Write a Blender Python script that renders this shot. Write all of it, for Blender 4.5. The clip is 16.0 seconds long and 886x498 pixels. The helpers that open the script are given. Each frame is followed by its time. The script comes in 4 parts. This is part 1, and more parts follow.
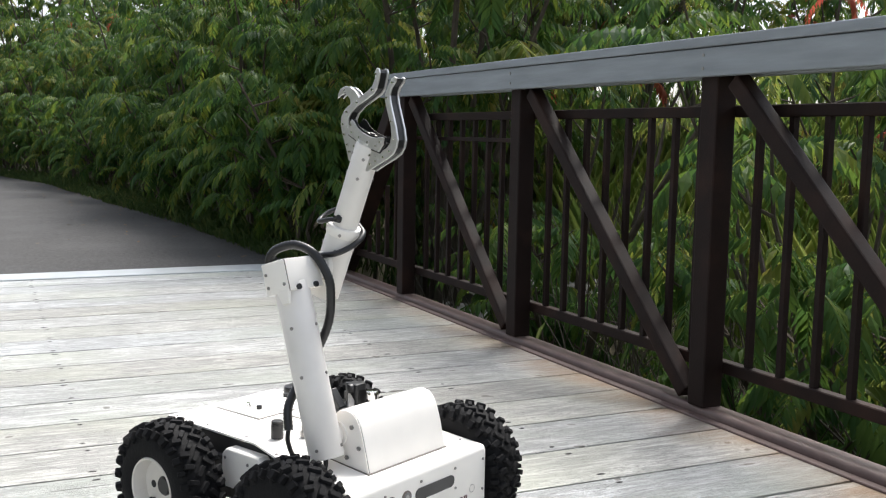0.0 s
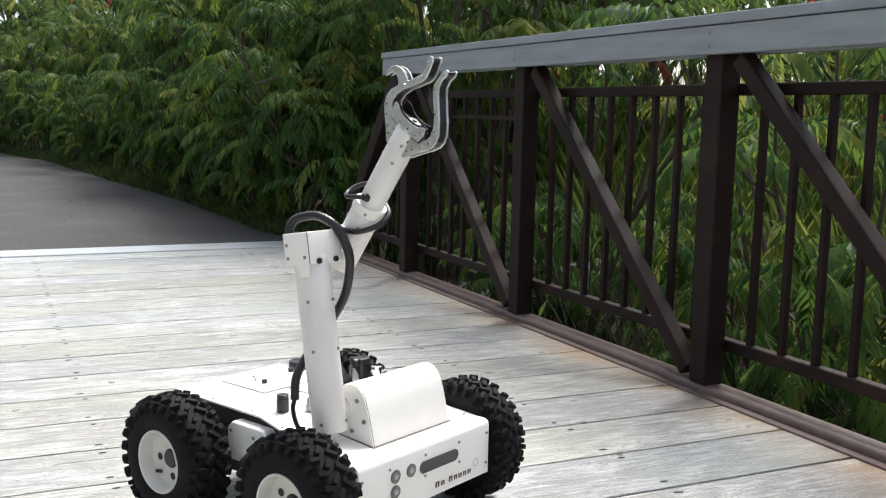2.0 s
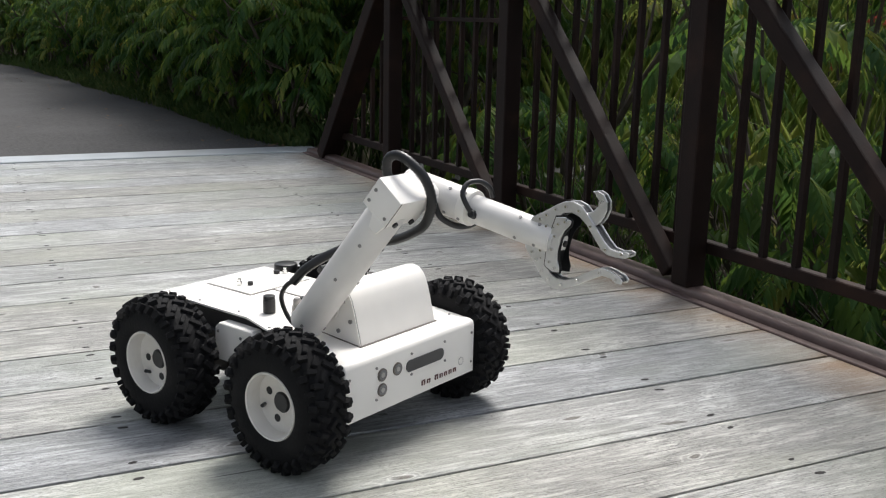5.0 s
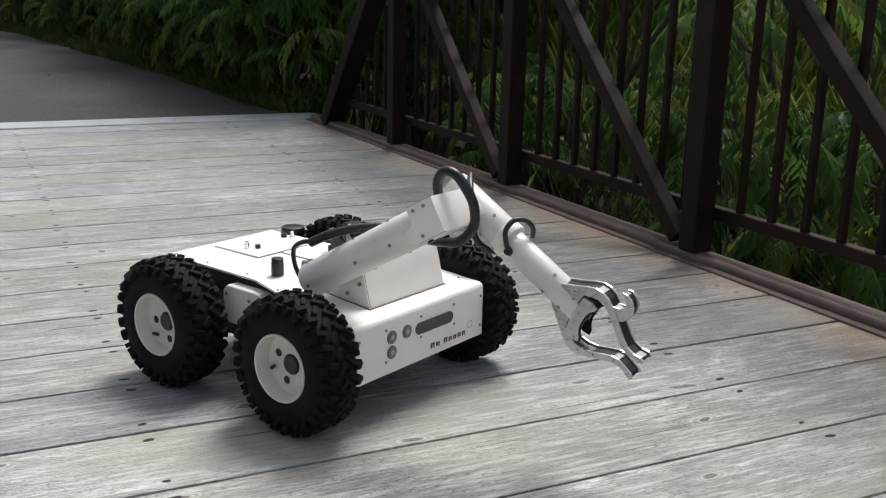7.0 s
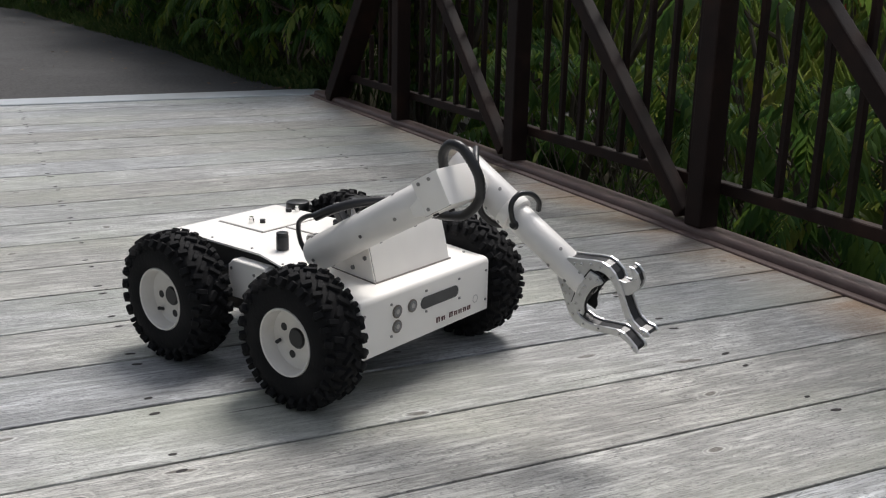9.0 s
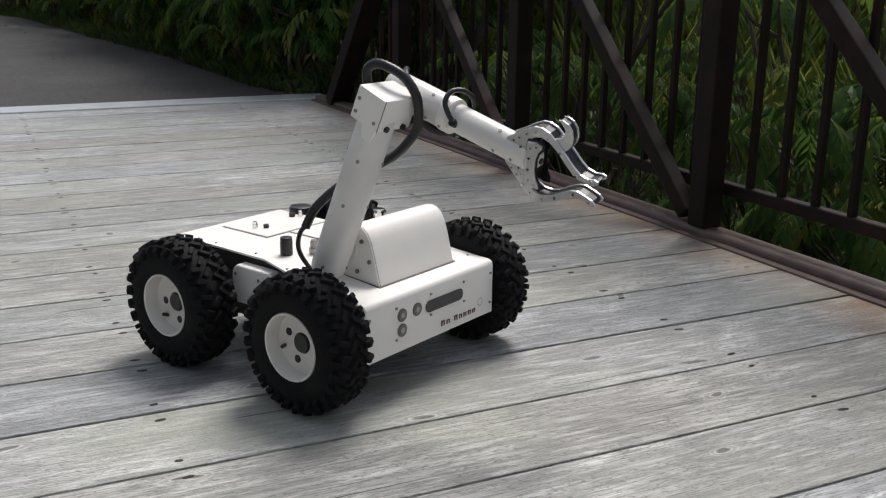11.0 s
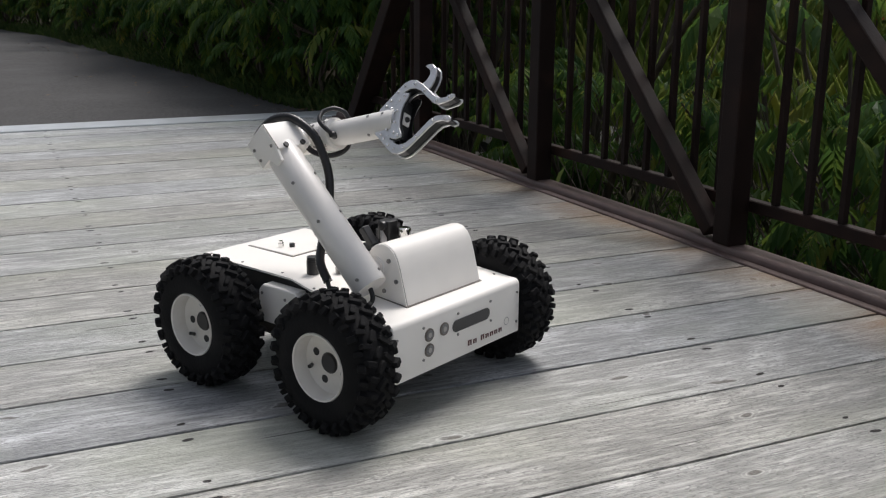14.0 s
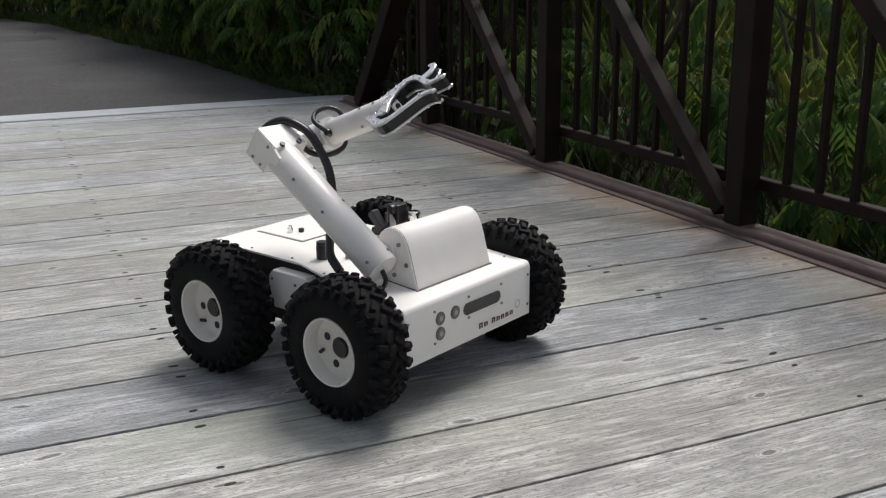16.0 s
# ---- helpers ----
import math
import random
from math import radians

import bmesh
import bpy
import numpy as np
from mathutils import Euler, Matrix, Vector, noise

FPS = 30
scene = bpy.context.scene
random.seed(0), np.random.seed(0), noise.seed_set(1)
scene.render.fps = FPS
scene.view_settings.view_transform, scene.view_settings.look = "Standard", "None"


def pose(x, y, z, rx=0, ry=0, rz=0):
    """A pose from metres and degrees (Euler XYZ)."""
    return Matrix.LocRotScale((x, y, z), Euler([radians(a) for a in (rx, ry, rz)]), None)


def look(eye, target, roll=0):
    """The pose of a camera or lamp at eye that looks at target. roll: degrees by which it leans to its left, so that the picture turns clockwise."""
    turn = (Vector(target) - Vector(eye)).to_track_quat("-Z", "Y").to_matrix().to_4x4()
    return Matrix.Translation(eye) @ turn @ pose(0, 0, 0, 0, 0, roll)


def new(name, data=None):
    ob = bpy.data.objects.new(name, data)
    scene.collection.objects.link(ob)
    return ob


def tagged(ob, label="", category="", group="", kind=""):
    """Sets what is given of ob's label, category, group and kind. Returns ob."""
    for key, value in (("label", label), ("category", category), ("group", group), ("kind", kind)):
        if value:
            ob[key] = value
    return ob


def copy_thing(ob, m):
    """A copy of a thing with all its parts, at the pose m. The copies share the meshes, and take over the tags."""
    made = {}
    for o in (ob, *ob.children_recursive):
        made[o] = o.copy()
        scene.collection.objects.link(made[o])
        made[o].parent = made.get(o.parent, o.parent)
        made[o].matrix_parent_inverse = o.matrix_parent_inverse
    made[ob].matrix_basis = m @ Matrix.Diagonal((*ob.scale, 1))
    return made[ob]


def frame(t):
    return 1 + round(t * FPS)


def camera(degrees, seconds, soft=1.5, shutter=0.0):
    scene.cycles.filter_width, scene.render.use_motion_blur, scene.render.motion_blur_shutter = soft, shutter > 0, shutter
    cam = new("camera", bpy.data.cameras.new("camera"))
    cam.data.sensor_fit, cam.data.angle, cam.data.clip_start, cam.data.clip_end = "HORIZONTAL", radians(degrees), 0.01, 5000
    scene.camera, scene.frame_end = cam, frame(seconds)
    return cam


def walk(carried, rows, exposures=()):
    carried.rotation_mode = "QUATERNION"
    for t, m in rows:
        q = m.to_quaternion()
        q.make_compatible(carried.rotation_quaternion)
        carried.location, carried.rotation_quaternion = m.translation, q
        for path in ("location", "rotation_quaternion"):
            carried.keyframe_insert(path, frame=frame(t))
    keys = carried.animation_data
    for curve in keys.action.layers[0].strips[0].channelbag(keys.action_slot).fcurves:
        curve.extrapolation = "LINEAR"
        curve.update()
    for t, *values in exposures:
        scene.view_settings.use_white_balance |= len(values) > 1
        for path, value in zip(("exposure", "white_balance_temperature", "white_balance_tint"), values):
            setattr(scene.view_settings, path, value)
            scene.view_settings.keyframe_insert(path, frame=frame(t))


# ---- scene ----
cam = camera(48.00, 16.0, soft=1.2)
PATH = [
    (0.0, pose(0.0237, -0.0123, 0.8153, 83.402, -0.979, -24.860)),
    (0.5, pose(0.0173, -0.0166, 0.8144, 83.178, -1.106, -24.957)),
    (1.0, pose(0.0167, -0.0182, 0.8113, 83.109, -1.383, -25.099)),
    (1.5, pose(0.0148, -0.0173, 0.8140, 82.969, -1.359, -24.912)),
    (2.0, pose(0.0131, -0.0172, 0.8082, 82.231, -1.216, -24.773)),
    (2.5, pose(0.0171, -0.0273, 0.8099, 80.443, -0.897, -25.657)),
    (3.0, pose(0.0186, -0.0388, 0.8041, 80.310, -0.894, -26.394)),
    (3.5, pose(0.0134, -0.0356, 0.8019, 79.602, -1.154, -26.116)),
    (4.0, pose(0.0115, -0.0271, 0.7987, 78.601, -1.295, -25.727)),
    (6.5, pose(0.0005, -0.0054, 0.7817, 75.662, -1.108, -26.127)),
    (7.0, pose(-0.0016, -0.0004, 0.7755, 75.270, -1.324, -25.696)),
    (7.5, pose(0.0069, 0.0001, 0.7715, 74.401, -1.096, -25.702)),
    (8.0, pose(0.0047, -0.0032, 0.7683, 74.397, -1.434, -25.972)),
    (8.5, pose(0.0007, 0.0009, 0.7677, 74.027, -1.463, -25.583)),
    (11.0, pose(-0.0040, 0.0076, 0.7668, 74.163, -0.620, -25.510)),
    (11.5, pose(-0.0097, 0.0110, 0.7682, 74.347, -0.524, -25.124)),
    (12.0, pose(-0.0082, 0.0154, 0.7694, 74.235, -0.025, -25.148)),
    (12.5, pose(-0.0109, 0.0159, 0.7734, 75.047, -0.372, -25.466)),
    (13.0, pose(-0.0174, 0.0194, 0.7720, 75.145, -0.655, -24.859)),
    (13.5, pose(-0.0171, 0.0219, 0.7754, 75.131, -0.474, -24.569)),
    (14.0, pose(-0.0171, 0.0206, 0.7738, 75.012, -0.336, -24.531)),
    (14.5, pose(-0.0172, 0.0225, 0.7711, 74.555, 0.032, -24.666)),
    (15.0, pose(-0.0190, 0.0274, 0.7691, 74.085, 0.024, -24.509)),
    (15.5, pose(-0.0209, 0.0278, 0.7712, 74.171, 0.573, -24.298)),
    (16.0, pose(-0.0157, 0.0288, 0.7704, 74.076, 0.542, -24.250)),
]
EXPOSURES = [(0.0, 1.09, 6380, 10), (1.9, 1.11, 6370, 10), (2.6, 0.93, 6370, 10), (3.5, 0.76, 6370, 10), (7.0, 0.27, 6370, 11), (12.0, 0.06, 6370, 12), (16.0, 0.06, 6370, 12)]
walk(cam, PATH, EXPOSURES)

# ---- light ----

world = bpy.data.worlds.new("world")
scene.world = world
world.use_nodes = True
wn = world.node_tree.nodes
sky = wn.new("ShaderNodeTexSky")
sky.sky_type = 'NISHITA'
sky.sun_disc = False
SUN_ELEV, SUN_AZ = 60.0, 48.0      # degrees; azimuth clockwise from +y
sky.sun_elevation, sky.sun_rotation = radians(SUN_ELEV), radians(SUN_AZ)
sky.air_density, sky.dust_density, sky.ozone_density = 1.0, 3.0, 1.0
wn["Background"].inputs["Strength"].default_value = 0.12
haze = wn.new("ShaderNodeHueSaturation")      # thin high cloud greys the sky
haze.inputs["Saturation"].default_value = 0.4
world.node_tree.links.new(sky.outputs[0], haze.inputs["Color"])
world.node_tree.links.new(haze.outputs[0], wn["Background"].inputs["Color"])

sun_data = bpy.data.lights.new("sun", 'SUN')
sun_data.energy, sun_data.angle, sun_data.color = 2.6, radians(25), (1.0, 0.96, 0.9)
sun = new("sun", sun_data)
_az, _el = radians(SUN_AZ), radians(SUN_ELEV)
sun.matrix_world = look((math.sin(_az) * math.cos(_el) * 30, math.cos(_az) * math.cos(_el) * 30, math.sin(_el) * 30), (0, 0, 0))


# ---- materials ----
def mat(name, col, rough=0.5, metal=0.0, var=0.12, scale=30.0, bump=0.0, bscale=120.0, spec=0.5, stain=None, stain_scale=4.0, stain_amt=0.5, stretch=(1, 1, 1)):
    """Principled with two scales of colour variation, a stain colour and fine relief."""
    m = bpy.data.materials.new(name)
    m.use_nodes = True
    n, l = m.node_tree.nodes, m.node_tree.links
    b = n["Principled BSDF"]
    b.inputs["Metallic"].default_value = metal
    b.inputs["Specular IOR Level"].default_value = spec
    tc = n.new("ShaderNodeTexCoord")
    mp = n.new("ShaderNodeMapping")
    mp.inputs["Scale"].default_value = stretch
    l.new(tc.outputs["Object"], mp.inputs["Vector"])
    t1 = n.new("ShaderNodeTexNoise")
    t1.inputs["Scale"].default_value = scale
    t1.inputs["Detail"].default_value = 5
    l.new(mp.outputs[0], t1.inputs["Vector"])
    r1 = n.new("ShaderNodeValToRGB")
    c = Vector(col)
    r1.color_ramp.elements[0].position, r1.color_ramp.elements[1].position = 0.3, 0.7
    r1.color_ramp.elements[0].color = (*(c * (1 - var)), 1)
    r1.color_ramp.elements[1].color = (*[min(1, x * (1 + var)) for x in c], 1)
    l.new(t1.outputs["Fac"], r1.inputs["Fac"])
    out = r1.outputs["Color"]
    if stain:
        t2 = n.new("ShaderNodeTexNoise")
        t2.inputs["Scale"].default_value = stain_scale
        t2.inputs["Detail"].default_value = 6
        l.new(mp.outputs[0], t2.inputs["Vector"])
        r2 = n.new("ShaderNodeValToRGB")
        r2.color_ramp.elements[0].position, r2.color_ramp.elements[1].position = 0.5, 0.72
        r2.color_ramp.elements[0].color = (0, 0, 0, 1)
        r2.color_ramp.elements[1].color = (stain_amt,) * 3 + (1,)
        l.new(t2.outputs["Fac"], r2.inputs["Fac"])
        mx = n.new("ShaderNodeMix")
        mx.data_type = 'RGBA'
        l.new(r2.outputs["Color"], mx.inputs[0])
        l.new(out, mx.inputs[6])
        mx.inputs[7].default_value = (*stain, 1)
        out = mx.outputs[2]
    l.new(out, b.inputs["Base Color"])
    rr = n.new("ShaderNodeMapRange")
    rr.inputs["To Min"].default_value, rr.inputs["To Max"].default_value = max(0.02, rough - 0.08), min(1, rough + 0.08)
    l.new(t1.outputs["Fac"], rr.inputs["Value"])
    l.new(rr.outputs[0], b.inputs["Roughness"])
    if bump:
        t3 = n.new("ShaderNodeTexNoise")
        t3.inputs["Scale"].default_value = bscale
        t3.inputs["Detail"].default_value = 6
        l.new(mp.outputs[0], t3.inputs["Vector"])
        bp = n.new("ShaderNodeBump")
        bp.inputs["Strength"].default_value = bump
        bp.inputs["Distance"].default_value = 0.004
        l.new(t3.outputs["Fac"], bp.inputs["Height"])
        l.new(bp.outputs[0], b.inputs["Normal"])
    return m


def wood_mat(name, light, dark, knots=True, rough=0.55, rust_x=None):
    """Weathered boards: grain along one axis, blotches, cracks, dark knots; each board differs."""
    m = bpy.data.materials.new(name)
    m.use_nodes = True
    n, l = m.node_tree.nodes, m.node_tree.links
    b = n["Principled BSDF"]
    tc, oi = n.new("ShaderNodeTexCoord"), n.new("ShaderNodeObjectInfo")
    off = n.new("ShaderNodeVectorMath")
    off.operation = 'MULTIPLY_ADD'
    rv = n.new("ShaderNodeCombineXYZ")
    for k in range(3):
        l.new(oi.outputs["Random"], rv.inputs[k])
    l.new(rv.outputs[0], off.inputs[0])
    off.inputs[1].default_value = (37.0, 19.0, 11.0)
    l.new(tc.outputs["Object"], off.inputs[2])

    def noise_at(sc, stretch, detail=6, dist=0.0):
        mp = n.new("ShaderNodeMapping")
        mp.inputs["Scale"].default_value = stretch
        l.new(off.outputs[0], mp.inputs["Vector"])
        t = n.new("ShaderNodeTexNoise")
        t.inputs["Scale"].default_value, t.inputs["Detail"].default_value = sc, detail
        t.inputs["Distortion"].default_value = dist
        l.new(mp.outputs[0], t.inputs["Vector"])
        return t.outputs["Fac"]

    def ramp(v, p0, p1, c0, c1):
        r = n.new("ShaderNodeValToRGB")
        r.color_ramp.elements[0].position, r.color_ramp.elements[1].position = p0, p1
        r.color_ramp.elements[0].color, r.color_ramp.elements[1].color = (*c0, 1), (*c1, 1)
        l.new(v, r.inputs["Fac"])
        return r.outputs["Color"]

    def mixc(f, a, c, mode='MIX'):
        x = n.new("ShaderNodeMix")
        x.data_type, x.blend_type = 'RGBA', mode
        if isinstance(f, float):
            x.inputs[0].default_value = f
        else:
            l.new(f, x.inputs[0])
        for s, v in ((6, a), (7, c)):
            if isinstance(v, tuple):
                x.inputs[s].default_value = (*v, 1)
            else:
                l.new(v, x.inputs[s])
        return x.outputs[2]

    sw = lambda a, b: (a, b, b)
    grain = noise_at(2.2, sw(1.0, 26), 9, 1.1)
    fine = noise_at(4.0, sw(5, 110), 6, 0.25)
    fibre = noise_at(5.0, sw(3, 55), 5, 0.6)
    blot = noise_at(2.6, sw(1, 2.6), 8, 0.6)
    mott = noise_at(7.0, sw(1, 3.0), 10, 0.5)
    pores = noise_at(30.0, sw(3.0, 8), 2, 0.0)
    mid = tuple((p + q) / 2 for p, q in zip(light, dark))
    pale = tuple(min(1, v * 1.35) for v in light)
    col = ramp(grain, 0.30, 0.66, dark, light)
    col = mixc(ramp(blot, 0.44, 0.70, (0, 0, 0), (0.8, 0.8, 0.8)), col, pale)
    col = mixc(ramp(mott, 0.38, 0.58, (0.72, 0.72, 0.72), (0, 0, 0)), col, tuple(v * 0.60 for v in mid))
    # flame figure: growth rings cut at a slant
    bend = noise_at(1.0, sw(1.3, 3.2), 2, 0.4)
    wv = n.new("ShaderNodeMath")
    wv.operation = 'MULTIPLY'
    wv.inputs[1].default_value = 190.0
    l.new(bend, wv.inputs[0])
    sn = n.new("ShaderNodeMath")
    sn.operation = 'SINE'
    l.new(wv.outputs[0], sn.inputs[0])
    figure = n.new("ShaderNodeMath")
    figure.operation = 'MULTIPLY'
    l.new(ramp(sn.outputs[0], 0.25, 0.95, (0, 0, 0), (0.42, 0.42, 0.42)), figure.inputs[0])
    l.new(ramp(noise_at(1.7, sw(1, 2), 3), 0.42, 0.60, (0, 0, 0), (1, 1, 1)), figure.inputs[1])
    col = mixc(figure.outputs[0], col, tuple(v * 0.6 for v in mid))
    col = mixc(ramp(fibre, 0.40, 0.48, (0.7, 0.7, 0.7), (0, 0, 0)), col, tuple(v * 0.55 for v in mid))
    col = mixc(ramp(fine, 0.40, 0.54, (0.8, 0.8, 0.8), (0, 0, 0)), col, tuple(v * 0.55 for v in mid))
    col = mixc(ramp(pores, 0.37, 0.43, (0.85, 0.85, 0.85), (0, 0, 0)), col, tuple(v * 0.42 for v in mid))
    col = mixc(ramp(noise_at(9.0, sw(1, 9), 10, 0.2), 0.50, 0.70, (0, 0, 0), (0.42, 0.42, 0.42)), col, tuple(min(1, v * 1.5) for v in light))
    green = noise_at(1.3, (1, 2, 1), 4)
    col = mixc(ramp(green, 0.46, 0.66, (0, 0, 0), (0.5, 0.5, 0.5)), col, (mid[0] * 0.88, mid[1] * 0.93, mid[2] * 0.78))
    crack = ramp(noise_at(3.0, sw(0.5, 48), 2, 0.3), 0.262, 0.285, (1, 1, 1), (0, 0, 0))
    col = mixc(crack, col, (0.06, 0.055, 0.048))
    hsum = n.new("ShaderNodeMath")
    hsum.operation = 'MULTIPLY_ADD'
    l.new(pores, hsum.inputs[0])
    hsum.inputs[1].default_value = 0.9
    l.new(fine, hsum.inputs[2])
    height = hsum.outputs[0]
    if knots:
        def spots(sx, sy, seed, jit):
            mp = n.new("ShaderNodeMapping")
            mp.inputs["Scale"].default_value = (sx, sy, 1)
            mp.inputs["Location"].default_value = (seed, seed * 0.37, 0)
            l.new(off.outputs[0], mp.inputs["Vector"])
            wob = n.new("ShaderNodeTexNoise")
            wob.inputs["Scale"].default_value = 6.0
            l.new(mp.outputs[0], wob.inputs["Vector"])
            ad = n.new("ShaderNodeVectorMath")
            ad.operation = 'MULTIPLY_ADD'
            l.new(wob.outputs["Color"], ad.inputs[0])
            ad.inputs[1].default_value = (jit, jit, 0)
            l.new(mp.outputs[0], ad.inputs[2])
            vo = n.new("ShaderNodeTexVoronoi")
            vo.voronoi_dimensions = '2D'
            vo.inputs["Scale"].default_value = 1.0
            l.new(ad.outputs[0], vo.inputs["Vector"])
            return vo
        kn = spots(2.1, 4.6, 3.3, 0.20)
        rings = n.new("ShaderNodeMath")
        rings.operation = 'SINE'
        mul = n.new("ShaderNodeMath")
        mul.operation = 'MULTIPLY'
        mul.inputs[1].default_value = 190.0
        l.new(kn.outputs["Distance"], mul.inputs[0])
        l.new(mul.outputs[0], rings.inputs[0])
        near = ramp(kn.outputs["Distance"], 0.04, 0.115, (0.55, 0.55, 0.55), (0, 0, 0))
        col = mixc(near, col, ramp(rings.outputs[0], 0.0, 0.9, tuple(v * 0.85 for v in mid), pale))
        col = mixc(ramp(kn.outputs["Distance"], 0.022, 0.045, (0.85, 0.85, 0.85), (0, 0, 0)), col, (0.10, 0.09, 0.072))
    if rust_x is not None:
        sx = n.new("ShaderNodeSeparateXYZ")
        l.new(tc.outputs["Object"], sx.inputs[0])
        ed = n.new("ShaderNodeMapRange")
        ed.inputs["From Min"].default_value, ed.inputs["From Max"].default_value = rust_x - 0.40, rust_x + 0.05
        l.new(sx.outputs[0], ed.inputs["Value"])
        ml = n.new("ShaderNodeMath")
        ml.operation = 'MULTIPLY'
        l.new(ed.outputs[0], ml.inputs[0])
        l.new(blot, ml.inputs[1])
        col = mixc(ramp(ml.outputs[0], 0.14, 0.44, (0, 0, 0), (0.8, 0.8, 0.8)), col, (0.25, 0.15, 0.075))
    hue = n.new("ShaderNodeHueSaturation")
    vr = n.new("ShaderNodeMapRange")
    vr.inputs["To Min"].default_value, vr.inputs["To Max"].default_value = 0.84, 1.12
    l.new(oi.outputs["Random"], vr.inputs["Value"])
    l.new(vr.outputs[0], hue.inputs["Value"])
    tw = n.new("ShaderNodeMath")
    tw.operation = 'FRACT'
    tm = n.new("ShaderNodeMath")
    tm.operation = 'MULTIPLY'
    tm.inputs[1].default_value = 7.31
    l.new(oi.outputs["Random"], tm.inputs[0])
    l.new(tm.outputs[0], tw.inputs[0])
    tint = ramp(tw.outputs[0], 0.0, 1.0, (1.03, 1.0, 0.94), (0.97, 0.99, 1.03))
    col = mixc(1.0, col, tint, 'MULTIPLY')
    l.new(col, hue.inputs["Color"])
    l.new(hue.outputs[0], b.inputs["Base Color"])
    rr = n.new("ShaderNodeMapRange")
    rr.inputs["To Min"].default_value, rr.inputs["To Max"].default_value = rough - 0.20, rough + 0.20
    l.new(blot, rr.inputs["Value"])
    l.new(rr.outputs[0], b.inputs["Roughness"])
    bp = n.new("ShaderNodeBump")
    bp.inputs["Strength"].default_value, bp.inputs["Distance"].default_value = 1.0, 0.004
    l.new(height, bp.inputs["Height"])
    l.new(bp.outputs[0], b.inputs["Normal"])
    return m


def leaf_mat(name, stops, trans=0.45, rough=0.45):
    """Leaves: colour differs leaf by leaf, and light shines through."""
    m = bpy.data.materials.new(name)
    m.use_nodes = True
    n, l = m.node_tree.nodes, m.node_tree.links
    b = n["Principled BSDF"]
    ge = n.new("ShaderNodeNewGeometry")
    tc = n.new("ShaderNodeTexCoord")
    no = n.new("ShaderNodeTexNoise")
    no.inputs["Scale"].default_value = 2.3
    l.new(tc.outputs["Object"], no.inputs["Vector"])
    ad = n.new("ShaderNodeMath")
    ad.operation = 'MULTIPLY_ADD'
    l.new(ge.outputs["Random Per Island"], ad.inputs[0])
    ad.inputs[1].default_value = 0.5
    sc = n.new("ShaderNodeMapRange")
    sc.inputs["From Min"].default_value, sc.inputs["From Max"].default_value = 0.35, 0.65
    sc.inputs["To Max"].default_value = 0.5
    l.new(no.outputs["Fac"], sc.inputs["Value"])
    l.new(sc.outputs[0], ad.inputs[2])
    r = n.new("ShaderNodeValToRGB")
    els = r.color_ramp.elements
    for i, (p, c) in enumerate(stops):
        e = els[i] if i < 2 else els.new(p)
        e.position, e.color = p, (*c, 1)
    l.new(ad.outputs[0], r.inputs["Fac"])
    l.new(r.outputs[0], b.inputs["Base Color"])
    b.inputs["Roughness"].default_value = rough
    b.inputs["Specular IOR Level"].default_value = 0.14
    tr = n.new("ShaderNodeBsdfTranslucent")
    hs = n.new("ShaderNodeHueSaturation")
    hs.inputs["Hue"].default_value, hs.inputs["Value"].default_value = 0.485, 1.6
    l.new(r.outputs[0], hs.inputs["Color"])
    l.new(hs.outputs[0], tr.inputs["Color"])
    mx = n.new("ShaderNodeMixShader")
    mx.inputs[0].default_value = trans
    l.new(b.outputs[0], mx.inputs[1])
    l.new(tr.outputs[0], mx.inputs[2])
    l.new(mx.outputs[0], n["Material Output"].inputs["Surface"])
    return m


M_DECK = wood_mat("weathered_deck_wood", (0.66, 0.667, 0.655), (0.285, 0.286, 0.276), True, 0.38, 1.95)
M_RAILWOOD = mat("grey_rail_wood", (0.235, 0.258, 0.276), 0.6, 0.0, 0.16, 5.0, 0.25, 40, 0.4, (0.175, 0.19, 0.205), 2.0, 0.6, (7, 0.7, 7))
M_STEEL = mat("brown_painted_steel", (0.0135, 0.0074, 0.0062), 0.6, 0.0, 0.25, 9, 0.15, 160, 0.15, (0.045, 0.022, 0.015), 5.0, 0.5)
M_CHORD = mat("worn_brown_steel", (0.105, 0.068, 0.060), 0.5, 0.0, 0.2, 14, 0.2, 160, 0.5, (0.14, 0.10, 0.085), 6.0, 0.7)
M_STRIP = mat("galvanised_plate", (0.50, 0.53, 0.55), 0.45, 0.3, 0.12, 8, 0.1, 90, 0.5, (0.3, 0.3, 0.28), 4.0, 0.6)
M_ASPH = mat("old_asphalt", (0.060, 0.058, 0.057), 0.9, 0.0, 0.4, 45, 0.6, 180, 0.35, (0.085, 0.084, 0.085), 1.6, 0.7)
M_SOIL = mat("leaf_litter_soil", (0.075, 0.066, 0.045), 0.95, 0.0, 0.4, 12, 0.8, 40, 0.2, (0.05, 0.07, 0.025), 2.0, 0.8)
M_ROCK = mat("pale_stone", (0.25, 0.245, 0.235), 0.85, 0.0, 0.25, 9, 0.6, 30, 0.3, (0.14, 0.14, 0.12), 3.0, 0.6)
M_NAILHOLE = mat("dark_nail_hole", (0.022, 0.019, 0.017), 0.75, 0.0, 0.3, 60)
M_GAPSHADE = mat("gap_shade_joist", (0.03, 0.028, 0.025), 0.9)
M_BARK = mat("grey_brown_bark", (0.085, 0.07, 0.055), 0.85, 0.0, 0.35, 25, 0.6, 90, 0.2, None, 4, 0.5, (1, 1, 0.3))
